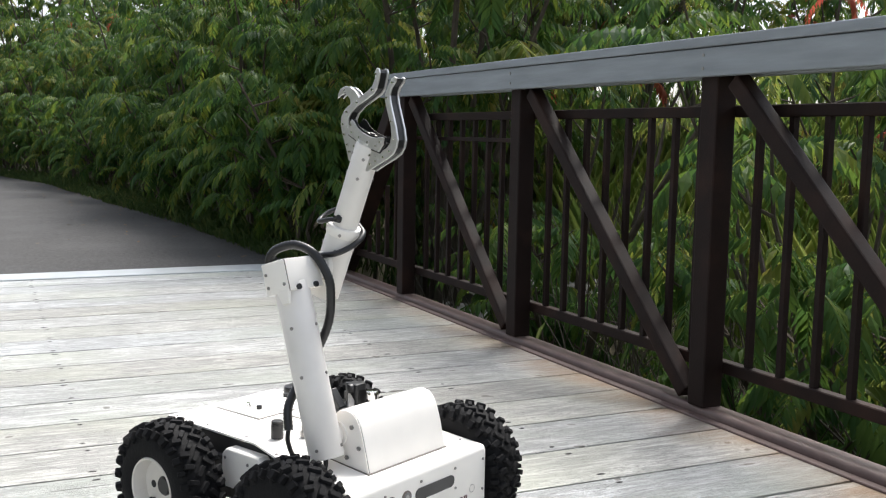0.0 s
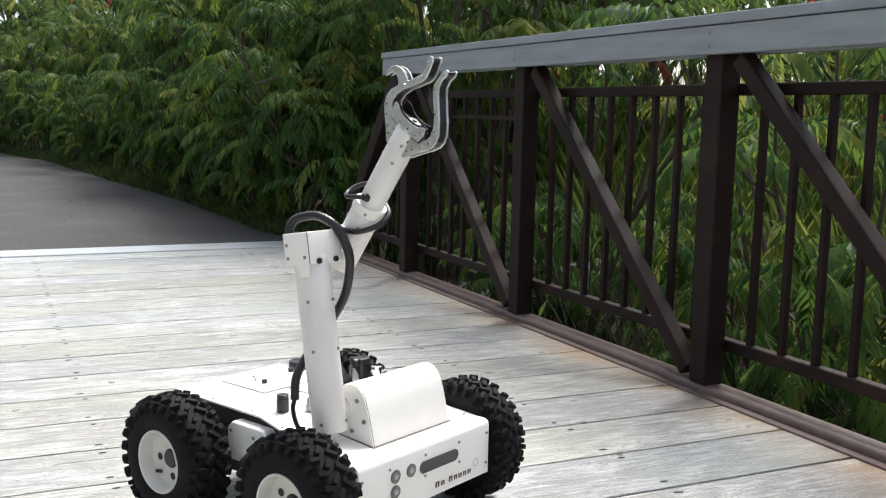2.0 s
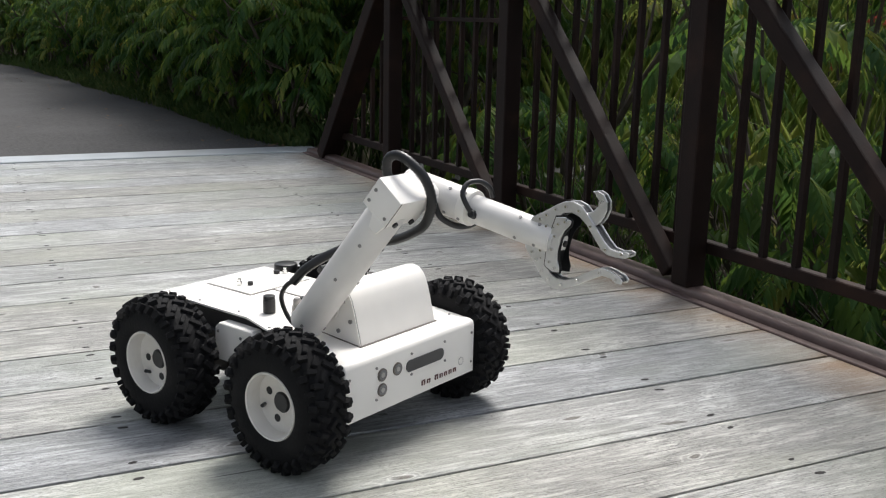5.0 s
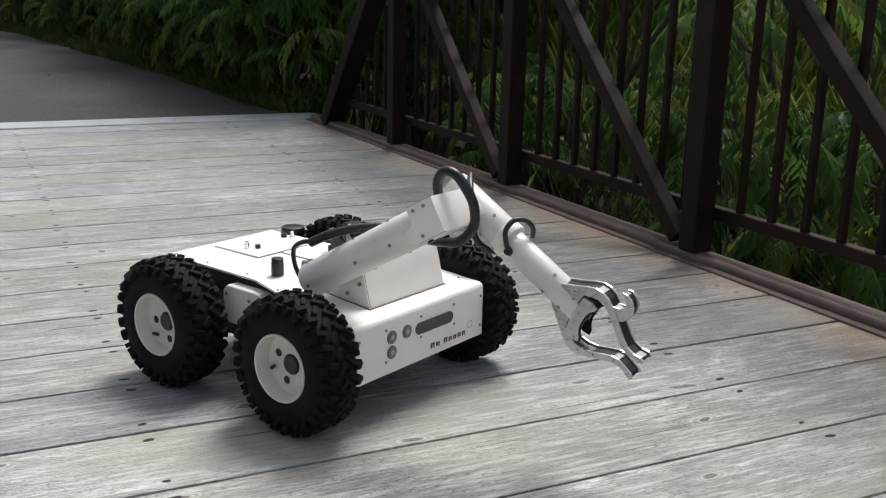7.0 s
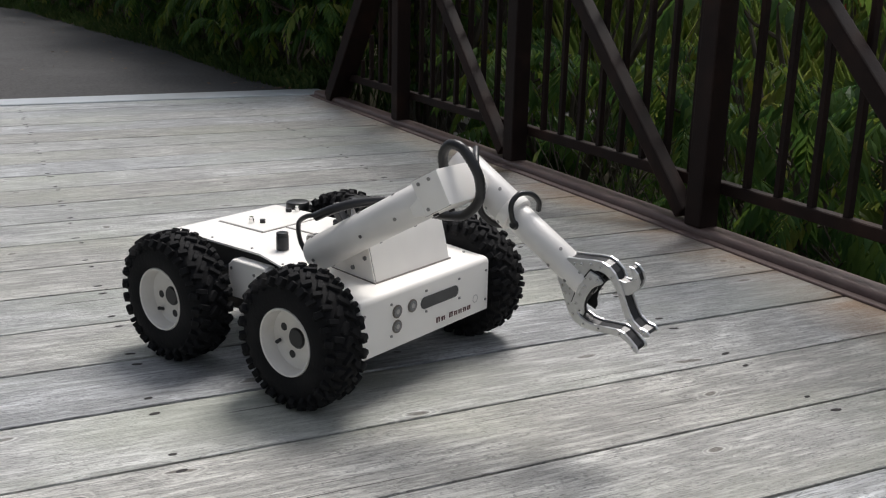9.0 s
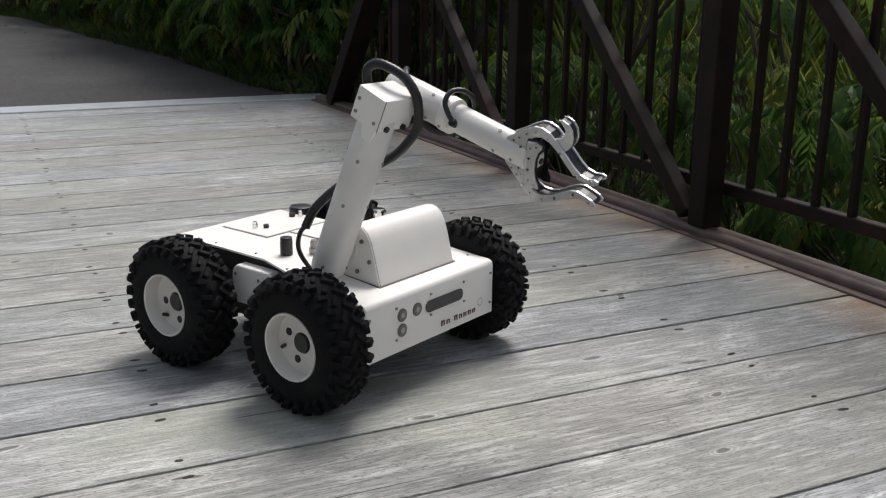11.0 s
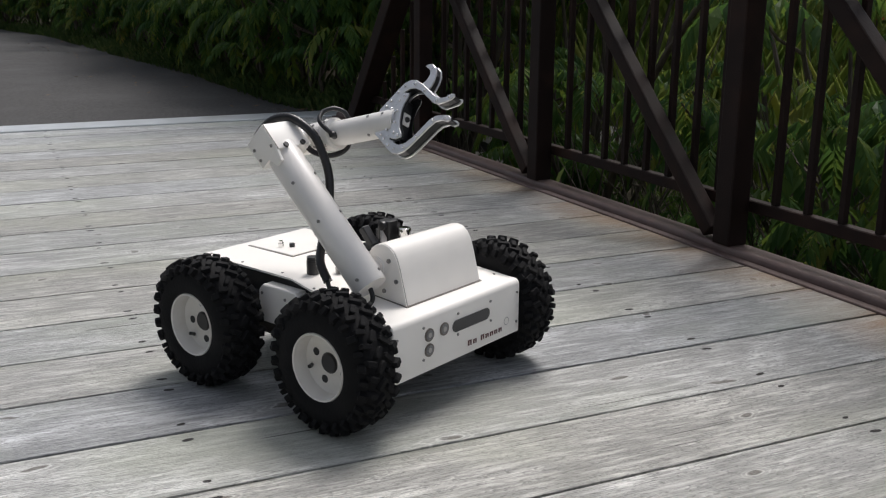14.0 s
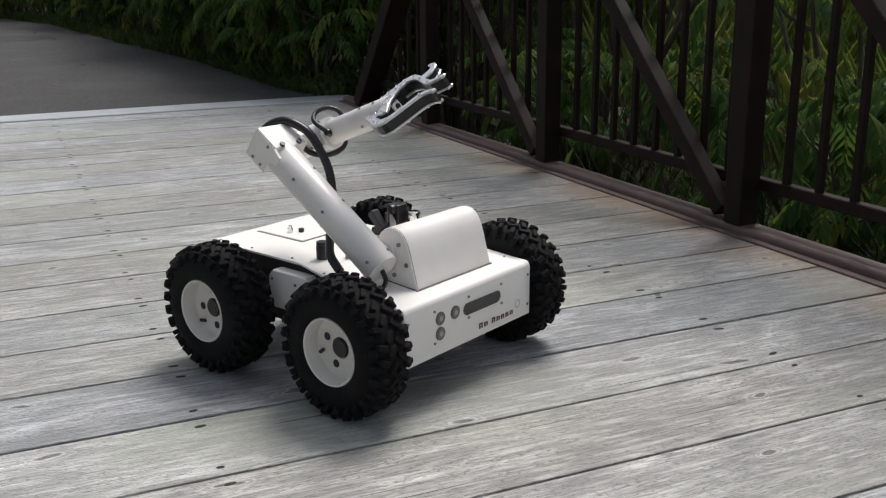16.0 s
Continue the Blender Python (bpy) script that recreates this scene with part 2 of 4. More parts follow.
M_DEADLEAF = mat("dry_brown_leaf", (0.14, 0.085, 0.045), 0.8, 0.0, 0.3, 30)
M_TWIG = mat("dead_twig", (0.085, 0.072, 0.055), 0.85, 0.0, 0.3, 20)
GREENS = [(0.0, (0.023, 0.060, 0.020)), (0.35, (0.037, 0.086, 0.021)), (0.7, (0.066, 0.118, 0.021)), (1.0, (0.14, 0.165, 0.024))]
M_LEAF = leaf_mat("green_leaf", GREENS, 0.42, 0.5)
M_LEAF2 = leaf_mat("yellowing_leaf", [(0.0, (0.06, 0.115, 0.03)), (0.5, (0.12, 0.16, 0.035)), (1.0, (0.26, 0.20, 0.04)), (0.8, (0.17, 0.18, 0.04))], 0.5)
M_LEAF3 = leaf_mat("autumn_red_leaf", [(0.0, (0.24, 0.07, 0.02)), (1.0, (0.32, 0.13, 0.05)), (0.5, (0.25, 0.065, 0.035))], 0.5)
M_GRASS = leaf_mat("tall_grass_blade", [(0.0, (0.07, 0.125, 0.032)), (1.0, (0.24, 0.25, 0.075)), (0.6, (0.13, 0.18, 0.045))], 0.55, 0.6)
M_WEED = leaf_mat("weed_leaf", [(0.0, (0.035, 0.066, 0.022)), (1.0, (0.13, 0.15, 0.05)), (0.6, (0.066, 0.105, 0.034))], 0.4, 0.6)
M_WHITE = mat("white_powder_coat", (0.88, 0.85, 0.80), 0.42, 0.0, 0.025, 14, 0.06, 900, 0.4, (0.66, 0.63, 0.57), 7.0, 0.25)
M_ARMW = mat("pearl_grey_tube", (0.76, 0.735, 0.70), 0.34, 0.0, 0.03, 14, 0.04, 900, 0.5, (0.58, 0.56, 0.52), 8.0, 0.25)
M_ALU = mat("brushed_aluminium", (0.66, 0.655, 0.65), 0.30, 0.8, 0.08, 60, 0.05, 500)
M_CHROME = mat("polished_nickel", (0.75, 0.74, 0.72), 0.12, 1.0, 0.05, 30)
M_RUBBER = mat("black_tyre_rubber", (0.0055, 0.0055, 0.0062), 0.8, 0.0, 0.3, 40, 0.35, 160, 0.22, (0.022, 0.021, 0.020), 18.0, 0.4)
M_BLACK = mat("black_plastic", (0.010, 0.010, 0.011), 0.38, 0.0, 0.2, 30)
M_MATT = mat("shadow_black_side", (0.014, 0.013, 0.013), 0.6, 0.0, 0.2, 20)
M_HOSE = mat("black_corrugated_hose", (0.012, 0.012, 0.013), 0.35, 0.0, 0.2, 50)
M_RIM = mat("off_white_rim", (0.72, 0.69, 0.64), 0.5, 0.0, 0.06, 12, 0.05, 300, 0.4, (0.45, 0.40, 0.33), 14.0, 0.4)
M_HOLE = mat("dark_hole", (0.02, 0.02, 0.02), 0.6)
M_SCREW = mat("steel_screw", (0.28, 0.27, 0.26), 0.4, 0.8, 0.1, 80)
M_GLASSD = mat("smoked_window", (0.045, 0.045, 0.048), 0.12, 0.0, 0.2, 10)
M_RED = mat("dark_red_print", (0.085, 0.026, 0.026), 0.5)
M_GREYP = mat("grey_print", (0.42, 0.40, 0.38), 0.5)
M_MESH = mat("grey_sensor_mesh", (0.20, 0.20, 0.205), 0.35, 0.5, 0.5, 700)
M_SEAM = mat("panel_seam", (0.16, 0.14, 0.12), 0.7)


# ---- mesh helpers ----
def part(name, bm, material, parent=None, label="", smooth=False):
    me = bpy.data.meshes.new(name)
    bm.to_mesh(me)
    bm.free()
    for mm in (material if isinstance(material, (list, tuple)) else [material]):
        me.materials.append(mm)
    if smooth:
        for p in me.polygons:
            p.use_smooth = True
        me.set_sharp_from_angle(angle=radians(38))
    ob = new(name, me)
    if parent:
        ob.parent = parent
    if label:
        tagged(ob, label)
    return ob


def B():
    return bmesh.new()


def box(bm, x0, x1, y0, y1, z0, z1, bev=0.0, seg=1):
    m = Matrix.Translation(((x0 + x1) / 2, (y0 + y1) / 2, (z0 + z1) / 2)) @ Matrix.Diagonal((x1 - x0, y1 - y0, z1 - z0, 1))
    r = bmesh.ops.create_cube(bm, size=1, matrix=m)
    if bev:
        es = {e for v in r["verts"] for e in v.link_edges}
        bmesh.ops.bevel(bm, geom=list(es), offset=bev, segments=seg, affect='EDGES', profile=0.6)
    return bm


def beam(bm, p0, p1, w, h, up=(0, 0, 1), bev=0.004):
    p0, p1 = Vector(p0), Vector(p1)
    d = (p1 - p0)
    t = d.normalized()
    s = t.cross(Vector(up)).normalized()
    u = s.cross(t)
    m = Matrix((s, t, u)).transposed().to_4x4()
    m.translation = (p0 + p1) / 2
    r = bmesh.ops.create_cube(bm, size=1, matrix=m @ Matrix.Diagonal((w, d.length, h, 1)))
    if bev:
        es = {e for v in r["verts"] for e in v.link_edges}
        bmesh.ops.bevel(bm, geom=list(es), offset=bev, segments=2, affect='EDGES', profile=0.5)
    return bm


def cyl(bm, p0, p1, r0, seg=20, r1=None, bev=0.0):
    p0, p1 = Vector(p0), Vector(p1)
    d = p1 - p0
    m = d.to_track_quat("Z", "Y").to_matrix().to_4x4()
    m.translation = (p0 + p1) / 2
    r = bmesh.ops.create_cone(bm, cap_ends=True, segments=seg, radius1=r0, radius2=r0 if r1 is None else r1, depth=d.length, matrix=m)
    if bev:
        fs = [f for f in {f for v in r["verts"] for f in v.link_faces} if len(f.verts) > 4]
        es = {e for f in fs for e in f.edges}
        bmesh.ops.bevel(bm, geom=list(es), offset=bev, segments=2, affect='EDGES', profile=0.5)
    return bm


def lathe_y(bm, prof, seg=40):
    """Spin (radius, y) points round the y axis."""
    rings = []
    for k in range(seg):
        a = 2 * math.pi * k / seg
        rings.append([bm.verts.new((r * math.cos(a), y, r * math.sin(a))) for r, y in prof])
    for k in range(seg):
        p, q = rings[k], rings[(k + 1) % seg]
        for i in range(len(prof) - 1):
            bm.faces.new((p[i], q[i], q[i + 1], p[i + 1]))
    return bm


def sweep(bm, pts, r, seg=10, ribs=0.0, steps=8):
    """A hose through the points (Catmull-Rom), with small ribs."""
    P = [Vector(p) for p in pts]
    P = [P[0] * 2 - P[1]] + P + [P[-1] * 2 - P[-2]]
    line = []
    for i in range(1, len(P) - 2):
        n = max(3, int((P[i + 1] - P[i]).length / 0.0035)) if ribs else steps
        for k in range(n):
            t = k / n
            a, b, c, d = P[i - 1:i + 3]
            line.append(0.5 * ((2 * b) + (c - a) * t + (2 * a - 5 * b + 4 * c - d) * t * t + (3 * b - a - 3 * c + d) * t ** 3))
    line.append(P[-2])
    up = Vector((0.13, 0.97, 0.21))
    rings = []
    for i, c in enumerate(line):
        t = (line[min(i + 1, len(line) - 1)] - line[max(i - 1, 0)]).normalized()
        s = t.cross(up).normalized()
        up = s.cross(t)
        rr = r * (1 + (ribs if i % 2 else -ribs))
        rings.append([bm.verts.new(c + (s * math.cos(2 * math.pi * k / seg) + up * math.sin(2 * math.pi * k / seg)) * rr) for k in range(seg)])
    for p, q in zip(rings, rings[1:]):
        for k in range(seg):
            bm.faces.new((p[k], p[(k + 1) % seg], q[(k + 1) % seg], q[k]))
    bm.faces.new(rings[0][::-1])
    bm.faces.new(rings[-1])
    return bm


def plate(bm, pts, y0, y1, bev=0.0):
    """A flat shape in the x-z plane, from y0 to y1."""
    lo = [bm.verts.new((x, y0, z)) for x, z in pts]
    hi = [bm.verts.new((x, y1, z)) for x, z in pts]
    f1 = bm.faces.new(lo)
    f2 = bm.faces.new(hi[::-1])
    n = len(pts)
    for i in range(n):
        bm.faces.new((lo[(i + 1) % n], lo[i], hi[i], hi[(i + 1) % n]))
    bmesh.ops.recalc_face_normals(bm, faces=bm.faces[:])
    if bev:
        bmesh.ops.bevel(bm, geom=list(f1.edges) + list(f2.edges), offset=bev, segments=1, affect='EDGES')
    return bm


def thing(name, label, category, group="", m=None):
    ob = new(name)
    ob.empty_display_size = 0.1
    tagged(ob, label, category, group)
    if m:
        ob.matrix_basis = m
    return ob


# ---- ground, path, deck ----
DECK_END = 5.70


def edge_x(y):
    """The path's right edge, which bends to the left far off."""
    pts = ((5.6, 1.95), (6.5, 1.74), (8.5, 1.66), (11.4, 1.33), (15.5, 0.92), (18.0, 0.35), (21.0, -1.2), (25.0, -4.2), (32.0, -11.0), (60.0, -40.0))
    for (y0, x0), (y1, x1) in zip(pts, pts[1:]):
        if y <= y1:
            return x0 + (x1 - x0) * (y - y0) / (y1 - y0)
    return pts[-1][1]


def ground_z(x, y):
    side = min(1.0, max(0.0, (abs(x) - 2.1) / 0.9)) if y < 5.8 else 0.0
    under = 1.0 if y < 5.7 and abs(x) < 2.2 else side
    creek = min(1.0, max(0.0, (abs(x) - 2.2) / 0.9)) * min(1.0, max(0.0, (9.0 - y) / 1.6))
    low = -0.75 * max(under if y < 5.7 else 0.0, creek)
    d = x - edge_x(max(y, 5.6))
    bank = 0.25 * min(1.0, max(0.0, (d - 0.5) / 3)) if y > 5.7 else 0.0
    n = noise.noise(Vector((x * 0.9, y * 0.9, 0))) * 0.06 if (y < 5.6 and abs(x) > 2.2) or d > 0.1 else 0.0
    return low - 0.03 + bank + n


def build_ground():
    xs = [-900, -300, -100, -40, -20, -12] + [-8 + 0.5 * i for i in range(40)] + [14, 20, 40, 100, 300, 900]
    ys = [-900, -300, -100, -40, -20, -10] + [-4 + 0.4 * i for i in range(80)] + [30, 36, 45, 60, 100, 300, 900]
    bm = B()
    vs = [[bm.verts.new((x, y, ground_z(x, y))) for y in ys] for x in xs]
    for i in range(len(xs) - 1):
        for j in range(len(ys) - 1):
            bm.faces.new((vs[i][j], vs[i + 1][j], vs[i + 1][j + 1], vs[i][j + 1]))
    g = part("ground", bm, M_SOIL, None, smooth=True)
    tagged(g, "dark soil bank covered with leaf litter below the bridge", "ground", kind="structure")
    bm = B()
    rows = []
    y = DECK_END + 0.06
    while y < 34:
        r = edge_x(y) + 0.04 * math.sin(y * 2.1) + 0.03 * math.sin(y * 5.3)
        rows.append([bm.verts.new((r - 4.2 * k / 8, y, -0.004 + 0.010 * math.sin(k * 0.8))) for k in range(9)])
        y += 0.35
    for a, b in zip(rows, rows[1:]):
        for k in range(8):
            bm.faces.new((a[k + 1], a[k], b[k], b[k + 1]))
    r = bmesh.ops.extrude_face_region(bm, geom=bm.faces[:])
    bmesh.ops.translate(bm, verts=[v for v in r["geom"] if isinstance(v, bmesh.types.BMVert)], vec=(0, 0, -0.08))
    bmesh.ops.recalc_face_normals(bm, faces=bm.faces[:])
    p = part("path", bm, M_ASPH)
    tagged(p, "worn grey asphalt footpath leading away from the bridge", "path", kind="structure")


def build_deck():
    # one slab for the joists; its dark colour puts shade into the plank gaps
    bm = B()
    box(bm, -1.95, 1.9, -1.8, DECK_END - 0.03, -0.16, -0.052)
    deck = part("deck", bm, M_GAPSHADE)
    tagged(deck, "bridge deck of weathered grey wooden planks", "deck", kind="structure")
    joints = [5.694 - 0.2372 * k for k in range(13)] + [2.611, 2.376, 2.141, 1.908, 1.676, 1.448, 1.223] + [0.995 - 0.2353 * k for k in range(13)]
    rnd = random.Random(5)
    bm = B()
    for k in range(10):
        a = 2 * math.pi * k / 10
        bm.verts.new((math.cos(a), math.sin(a), 0.0008))
    bm.faces.new(bm.verts[:])
    r = bmesh.ops.extrude_face_region(bm, geom=bm.faces[:])
    bmesh.ops.translate(bm, verts=[v for v in r["geom"] if isinstance(v, bmesh.types.BMVert)], vec=(0, 0, -0.004))
    bmesh.ops.recalc_face_normals(bm, faces=bm.faces[:])
    nail_hole = bpy.data.meshes.new("nail_hole")
    bm.to_mesh(nail_hole)
    bm.free()
    nail_hole.materials.append(M_NAILHOLE)
    for far, near in zip(joints, joints[1:]):
        gap = rnd.uniform(0.0055, 0.0085)
        w = far - near - gap
        bm = B()
        box(bm, -1.95, 1.945, -w / 2, w / 2, -0.05, 0.0, 0.0022, 2)
        me = bpy.data.meshes.new("plank")
        bm.to_mesh(me)
        bm.free()
        me.materials.append(M_DECK)
        ob = new("plank", me)
        ob.parent = deck
        ob.matrix_basis = pose(0.0, (far + near) / 2 + 0.013, rnd.uniform(-0.0005, 0.0004), rnd.uniform(-0.05, 0.05), 0, -0.45 + rnd.uniform(-0.03, 0.03))
        # two nail holes over each joist, near the board's edges, as discs coloured dark
        for x in (-1.90, -0.88, 0.247, 1.372):
            for e in (-1, 1):
                nl = new("nail_hole", nail_hole)
                nl.parent = ob
                ln = rnd.uniform(0.0065, 0.0125)
                nl.matrix_basis = Matrix.LocRotScale((x + rnd.uniform(-0.006, 0.006), e * (w / 2 - rnd.uniform(0.024, 0.033)), 0.0), Euler((0, 0, rnd.uniform(-0.2, 0.2))), (ln, rnd.uniform(0.0036, 0.0052), 1.0))
    bm = B()
    box(bm, -2.0, 1.97, DECK_END - 0.02, DECK_END + 0.21, -0.03, 0.009, 0.003, 1)
    s = part("threshold_plate", bm, M_STRIP)
    tagged(s, "pale galvanised steel plate across the deck's end", "plate", kind="structure")


BAY = 1.105


def build_railing():
    """Built along y from the second post in view; the bridge's edge runs about a degree off the planks' normal."""
    rail = thing("bridge_railing", "brown steel bridge railing with grey wooden top rail", "railing", m=pose(1.9235, 2.281, 0, 0, 0, 1.0))
    first, last = -4.1, 2.43
    posts = [BAY * k for k in (-2, -1, 0, 1, 2)]
    for y in posts:
        part("post", box(B(), 0, 0.070, y - 0.036, y + 0.036, 0.026, 0.995, 0.006, 2), M_STEEL, rail)
        part("diagonal_brace", beam(B(), (0.03, y - 0.085, 0.978), (0.03, y - BAY + 0.065, 0.05), 0.05, 0.052, (1, 0, 0), 0.006), M_STEEL, rail)
    part("end_brace", beam(B(), (0.045, 2.30, 0.985), (0.045, 3.14, 0.01), 0.085, 0.115, (1, 0, 0), 0.006), M_STEEL, rail)
    part("bottom_chord", box(B(), 0.003, 0.080, first, 3.40, -0.09, 0.028, 0.018, 4), M_CHORD, rail, smooth=True, label="worn brown square-tube bottom chord")
    part("edge_angle", box(B(), -0.026, 0.002, first, 3.38, -0.05, 0.006, 0.002, 1), M_CHORD, rail)
    part("side_board", box(B(), -0.026, 0.012, first, last, 0.990, 1.070, 0.004, 2), M_RAILWOOD, rail, "grey weathered side board")
    part("cap_board", box(B(), -0.032, 0.115, first, last + 0.005, 1.0725, 1.101, 0.004, 2), M_RAILWOOD, rail, "grey weathered cap board")
    part("back_board", box(B(), 0.062, 0.100, first, last, 0.990, 1.070, 0.004, 2), M_RAILWOOD, rail)
    bx = 0.083
    part("upper_bar", box(B(), bx - 0.014, bx + 0.02, first, 2.2, 0.877, 0.911, 0.003, 1), M_STEEL, rail)
    part("lower_bar", box(B(), bx - 0.014, bx + 0.02, first, 3.06, 0.126, 0.162, 0.003, 1), M_STEEL, rail)
    part("middle_bar", box(B(), bx - 0.012, bx + 0.012, BAY + 0.04, 2 * BAY - 0.03, 0.785, 0.803, 0.002, 1), M_STEEL, rail)
    bm = box(B(), -0.010, 0.010, -0.010, 0.010, 0.160, 0.879, 0.002, 1)
    me = bpy.data.meshes.new("baluster")
    bm.to_mesh(me)
    bm.free()
    me.materials.append(M_STEEL)
    for y0 in posts[:-1]:
        for k in range(1, 9):
            ob = new("baluster", me)
            ob.parent = rail
            ob.matrix_basis = pose(bx + 0.003, y0 + BAY * k / 9, 0)
    for k in range(1, 6):
        y = 2 * BAY + 0.123 * k
        part("baluster", box(B(), bx - 0.007, bx + 0.013, y - 0.010, y + 0.010, 0.160, 0.97 - 0.143 * k, 0.002, 1), M_STEEL, rail)
    for y in posts:
        for z in (1.012, 1.050):
            part("bolt", cyl(B(), (-0.029, y, z), (-0.0262, y, z), 0.005, 10), M_SCREW, rail)


build_ground()
build_deck()
build_railing()


# ---- the robot ----
ROBOT_POSE = pose(0.6368, 1.8537, 0.0, 0, 0, -63.5)
robot = thing("robot", "white four-wheeled robot with jointed arm and gripper on the deck", "robot", m=ROBOT_POSE)
WHEEL_R, WHEEL_W = 0.1275, 0.090
PIVOT, ARM_Y, UPPER, FORE_Y, FORE_DROP = (0.137, 0.263), -0.14, 0.328, -0.040, -0.022


def screws(pts, axis, parent, r=0.0032, t=0.0016, name="screw", material=None, taper=1.0):
    """Screw heads, each a part, at the points, turned along the axis."""
    a = Vector(axis)
    bm = cyl(B(), a * -0.001, a * t, r, 10, r * taper)
    me = bpy.data.meshes.new(name)
    bm.to_mesh(me)
    bm.free()
    me.materials.append(material or M_SCREW)
    for p in pts:
        ob = new(name, me)
        ob.parent = parent
        ob.location = p


def build_body():
    pr = [(0.262, 0.088), (0.262, 0.1875), (0.2600, 0.1935), (0.2560, 0.1970), (0.2500, 0.1985), (0.238, 0.1992), (0.238, 0.088)]
    body = part("front_panel", plate(B(), pr, -0.193, 0.193, 0.0025), M_WHITE, robot, "white folded-metal front panel", smooth=True)
    # dark chassis between the wheels; the shadow on its sides is in the black
    bm = plate(B(), [(0.237, 0.092), (0.237, 0.193), (0.05, 0.209), (-0.288, 0.213), (-0.300, 0.205), (-0.300, 0.085), (0.0, 0.085)], -0.142, 0.142, 0.002)
    part("chassis", bm, M_MATT, robot, "chassis sides in black, with their shadow in the colour")
    # folded top plate, narrower at the back
    rows_ = [(0.2375, 0.1915, 0.1985), (0.15, 0.188, 0.2065), (0.055, 0.178, 0.2165), (-0.04, 0.150, 0.2185), (-0.315, 0.147, 0.2195)]
    bm = B()
    hi = [[bm.verts.new((x, s * w, z)) for s in (-1, 0, 1)] for x, w, z in rows_]
    lo = [[bm.verts.new((x, s * w, z - 0.004)) for s in (-1, 0, 1)] for x, w, z in rows_]
    p, q = hi, lo
    for k in range(len(rows_) - 1):
        for c in (0, 1):
            bm.faces.new((p[k][c], p[k][c + 1], p[k + 1][c + 1], p[k + 1][c]))
            bm.faces.new((q[k][c], q[k + 1][c], q[k + 1][c + 1], q[k][c + 1]))
        for c in (0, 2):
            bm.faces.new((p[k][c], p[k + 1][c], q[k + 1][c], q[k][c]))
    for k in (0, -1):
        for c in (0, 1):
            bm.faces.new((p[k][c], q[k][c], q[k][c + 1], p[k][c + 1]))
    bmesh.ops.recalc_face_normals(bm, faces=bm.faces[:])
    part("top_plate", bm, M_WHITE, robot, "white folded top plate")
    # hatch with its seam
    part("hatch_seam", box(B(), -0.292, -0.150, -0.043, 0.133, 0.2185, 0.2202, 0.0005), M_SEAM, robot)
    hatch = part("hatch", box(B(), -0.290, -0.152, -0.041, 0.131, 0.2195, 0.2222, 0.001), M_WHITE, robot, "white access hatch plate")
    part("latch", cyl(cyl(B(), (-0.222, -0.010, 0.222), (-0.222, -0.010, 0.231), 0.006, 14), (-0.222, -0.010, 0.231), (-0.222, -0.010, 0.236), 0.0045, 14), M_CHROME, hatch)
    part("latch", cyl(B(), (-0.205, 0.006, 0.222), (-0.205, 0.006, 0.230), 0.006, 14), M_BLACK, hatch)
    part("latch", cyl(cyl(B(), (-0.225, 0.128, 0.222), (-0.225, 0.128, 0.231), 0.006, 14), (-0.225, 0.128, 0.231), (-0.225, 0.128, 0.236), 0.0045, 14), M_CHROME, hatch)
    part("latch", cyl(B(), (-0.236, 0.112, 0.222), (-0.236, 0.112, 0.230), 0.007, 14), M_BLACK, hatch)
    part("hatch_seam", box(B(), -0.148, -0.05, 0.02, 0.132, 0.2185, 0.2200, 0.0005), M_SEAM, robot)
    part("hatch", box(B(), -0.1465, -0.0515, 0.0215, 0.1305, 0.2195, 0.2215, 0.001), M_WHITE, robot)
    part("antenna_base", cyl(cyl(B(), (-0.030, -0.100, 0.219), (-0.030, -0.100, 0.247), 0.0125, 22, bev=0.001), (-0.030, -0.100, 0.247), (-0.030, -0.100, 0.254), 0.0118, 22, bev=0.001), M_BLACK, robot, "black antenna connector cap")
    part("connector", cyl(cyl(cyl(B(), (0.005, -0.058, 0.218), (0.005, -0.058, 0.230), 0.011, 6), (0.005, -0.058, 0.230), (0.005, -0.058, 0.243), 0.008, 16), (0.005, -0.058, 0.243), (0.005, -0.058, 0.246), 0.0065, 16), M_SCREW, robot, "steel cable connector")
    part("connector", cyl(B(), (-0.012, -0.022, 0.218), (-0.012, -0.022, 0.238), 0.008, 14), M_BLACK, robot)
    puck = part("puck", cyl(B(), (-0.262, 0.165, 0.212), (-0.262, 0.165, 0.234), 0.027, 32, bev=0.005), M_BLACK, robot, "round black receiver puck", smooth=True)
    part("puck_foot", box(B(), -0.285, -0.24, 0.130, 0.19, 0.204, 0.213, 0.002), M_BLACK, puck)
    # camera head behind the arm
    mount = part("camera_mount", box(B(), -0.078, -0.034, 0.088, 0.160, 0.214, 0.236, 0.003), M_BLACK, robot, "black camera bracket with two prongs")
    part("prong", beam(B(), (-0.050, 0.098, 0.232), (-0.080, 0.098, 0.268), 0.016, 0.020, (0, 1, 0), 0.002), M_BLACK, mount)
    part("prong", beam(B(), (-0.036, 0.112, 0.232), (-0.060, 0.140, 0.262), 0.006, 0.014, (0, 1, 0), 0.001), M_GREYP, mount)
    part("camera_head", box(B(), -0.070, -0.036, 0.130, 0.160, 0.234, 0.280, 0.004, 2), M_BLACK, mount)
    part("clamp", cyl(B(), (-0.052, 0.122, 0.270), (-0.052, 0.168, 0.270), 0.010, 18, bev=0.002), M_BLACK, mount, smooth=True)
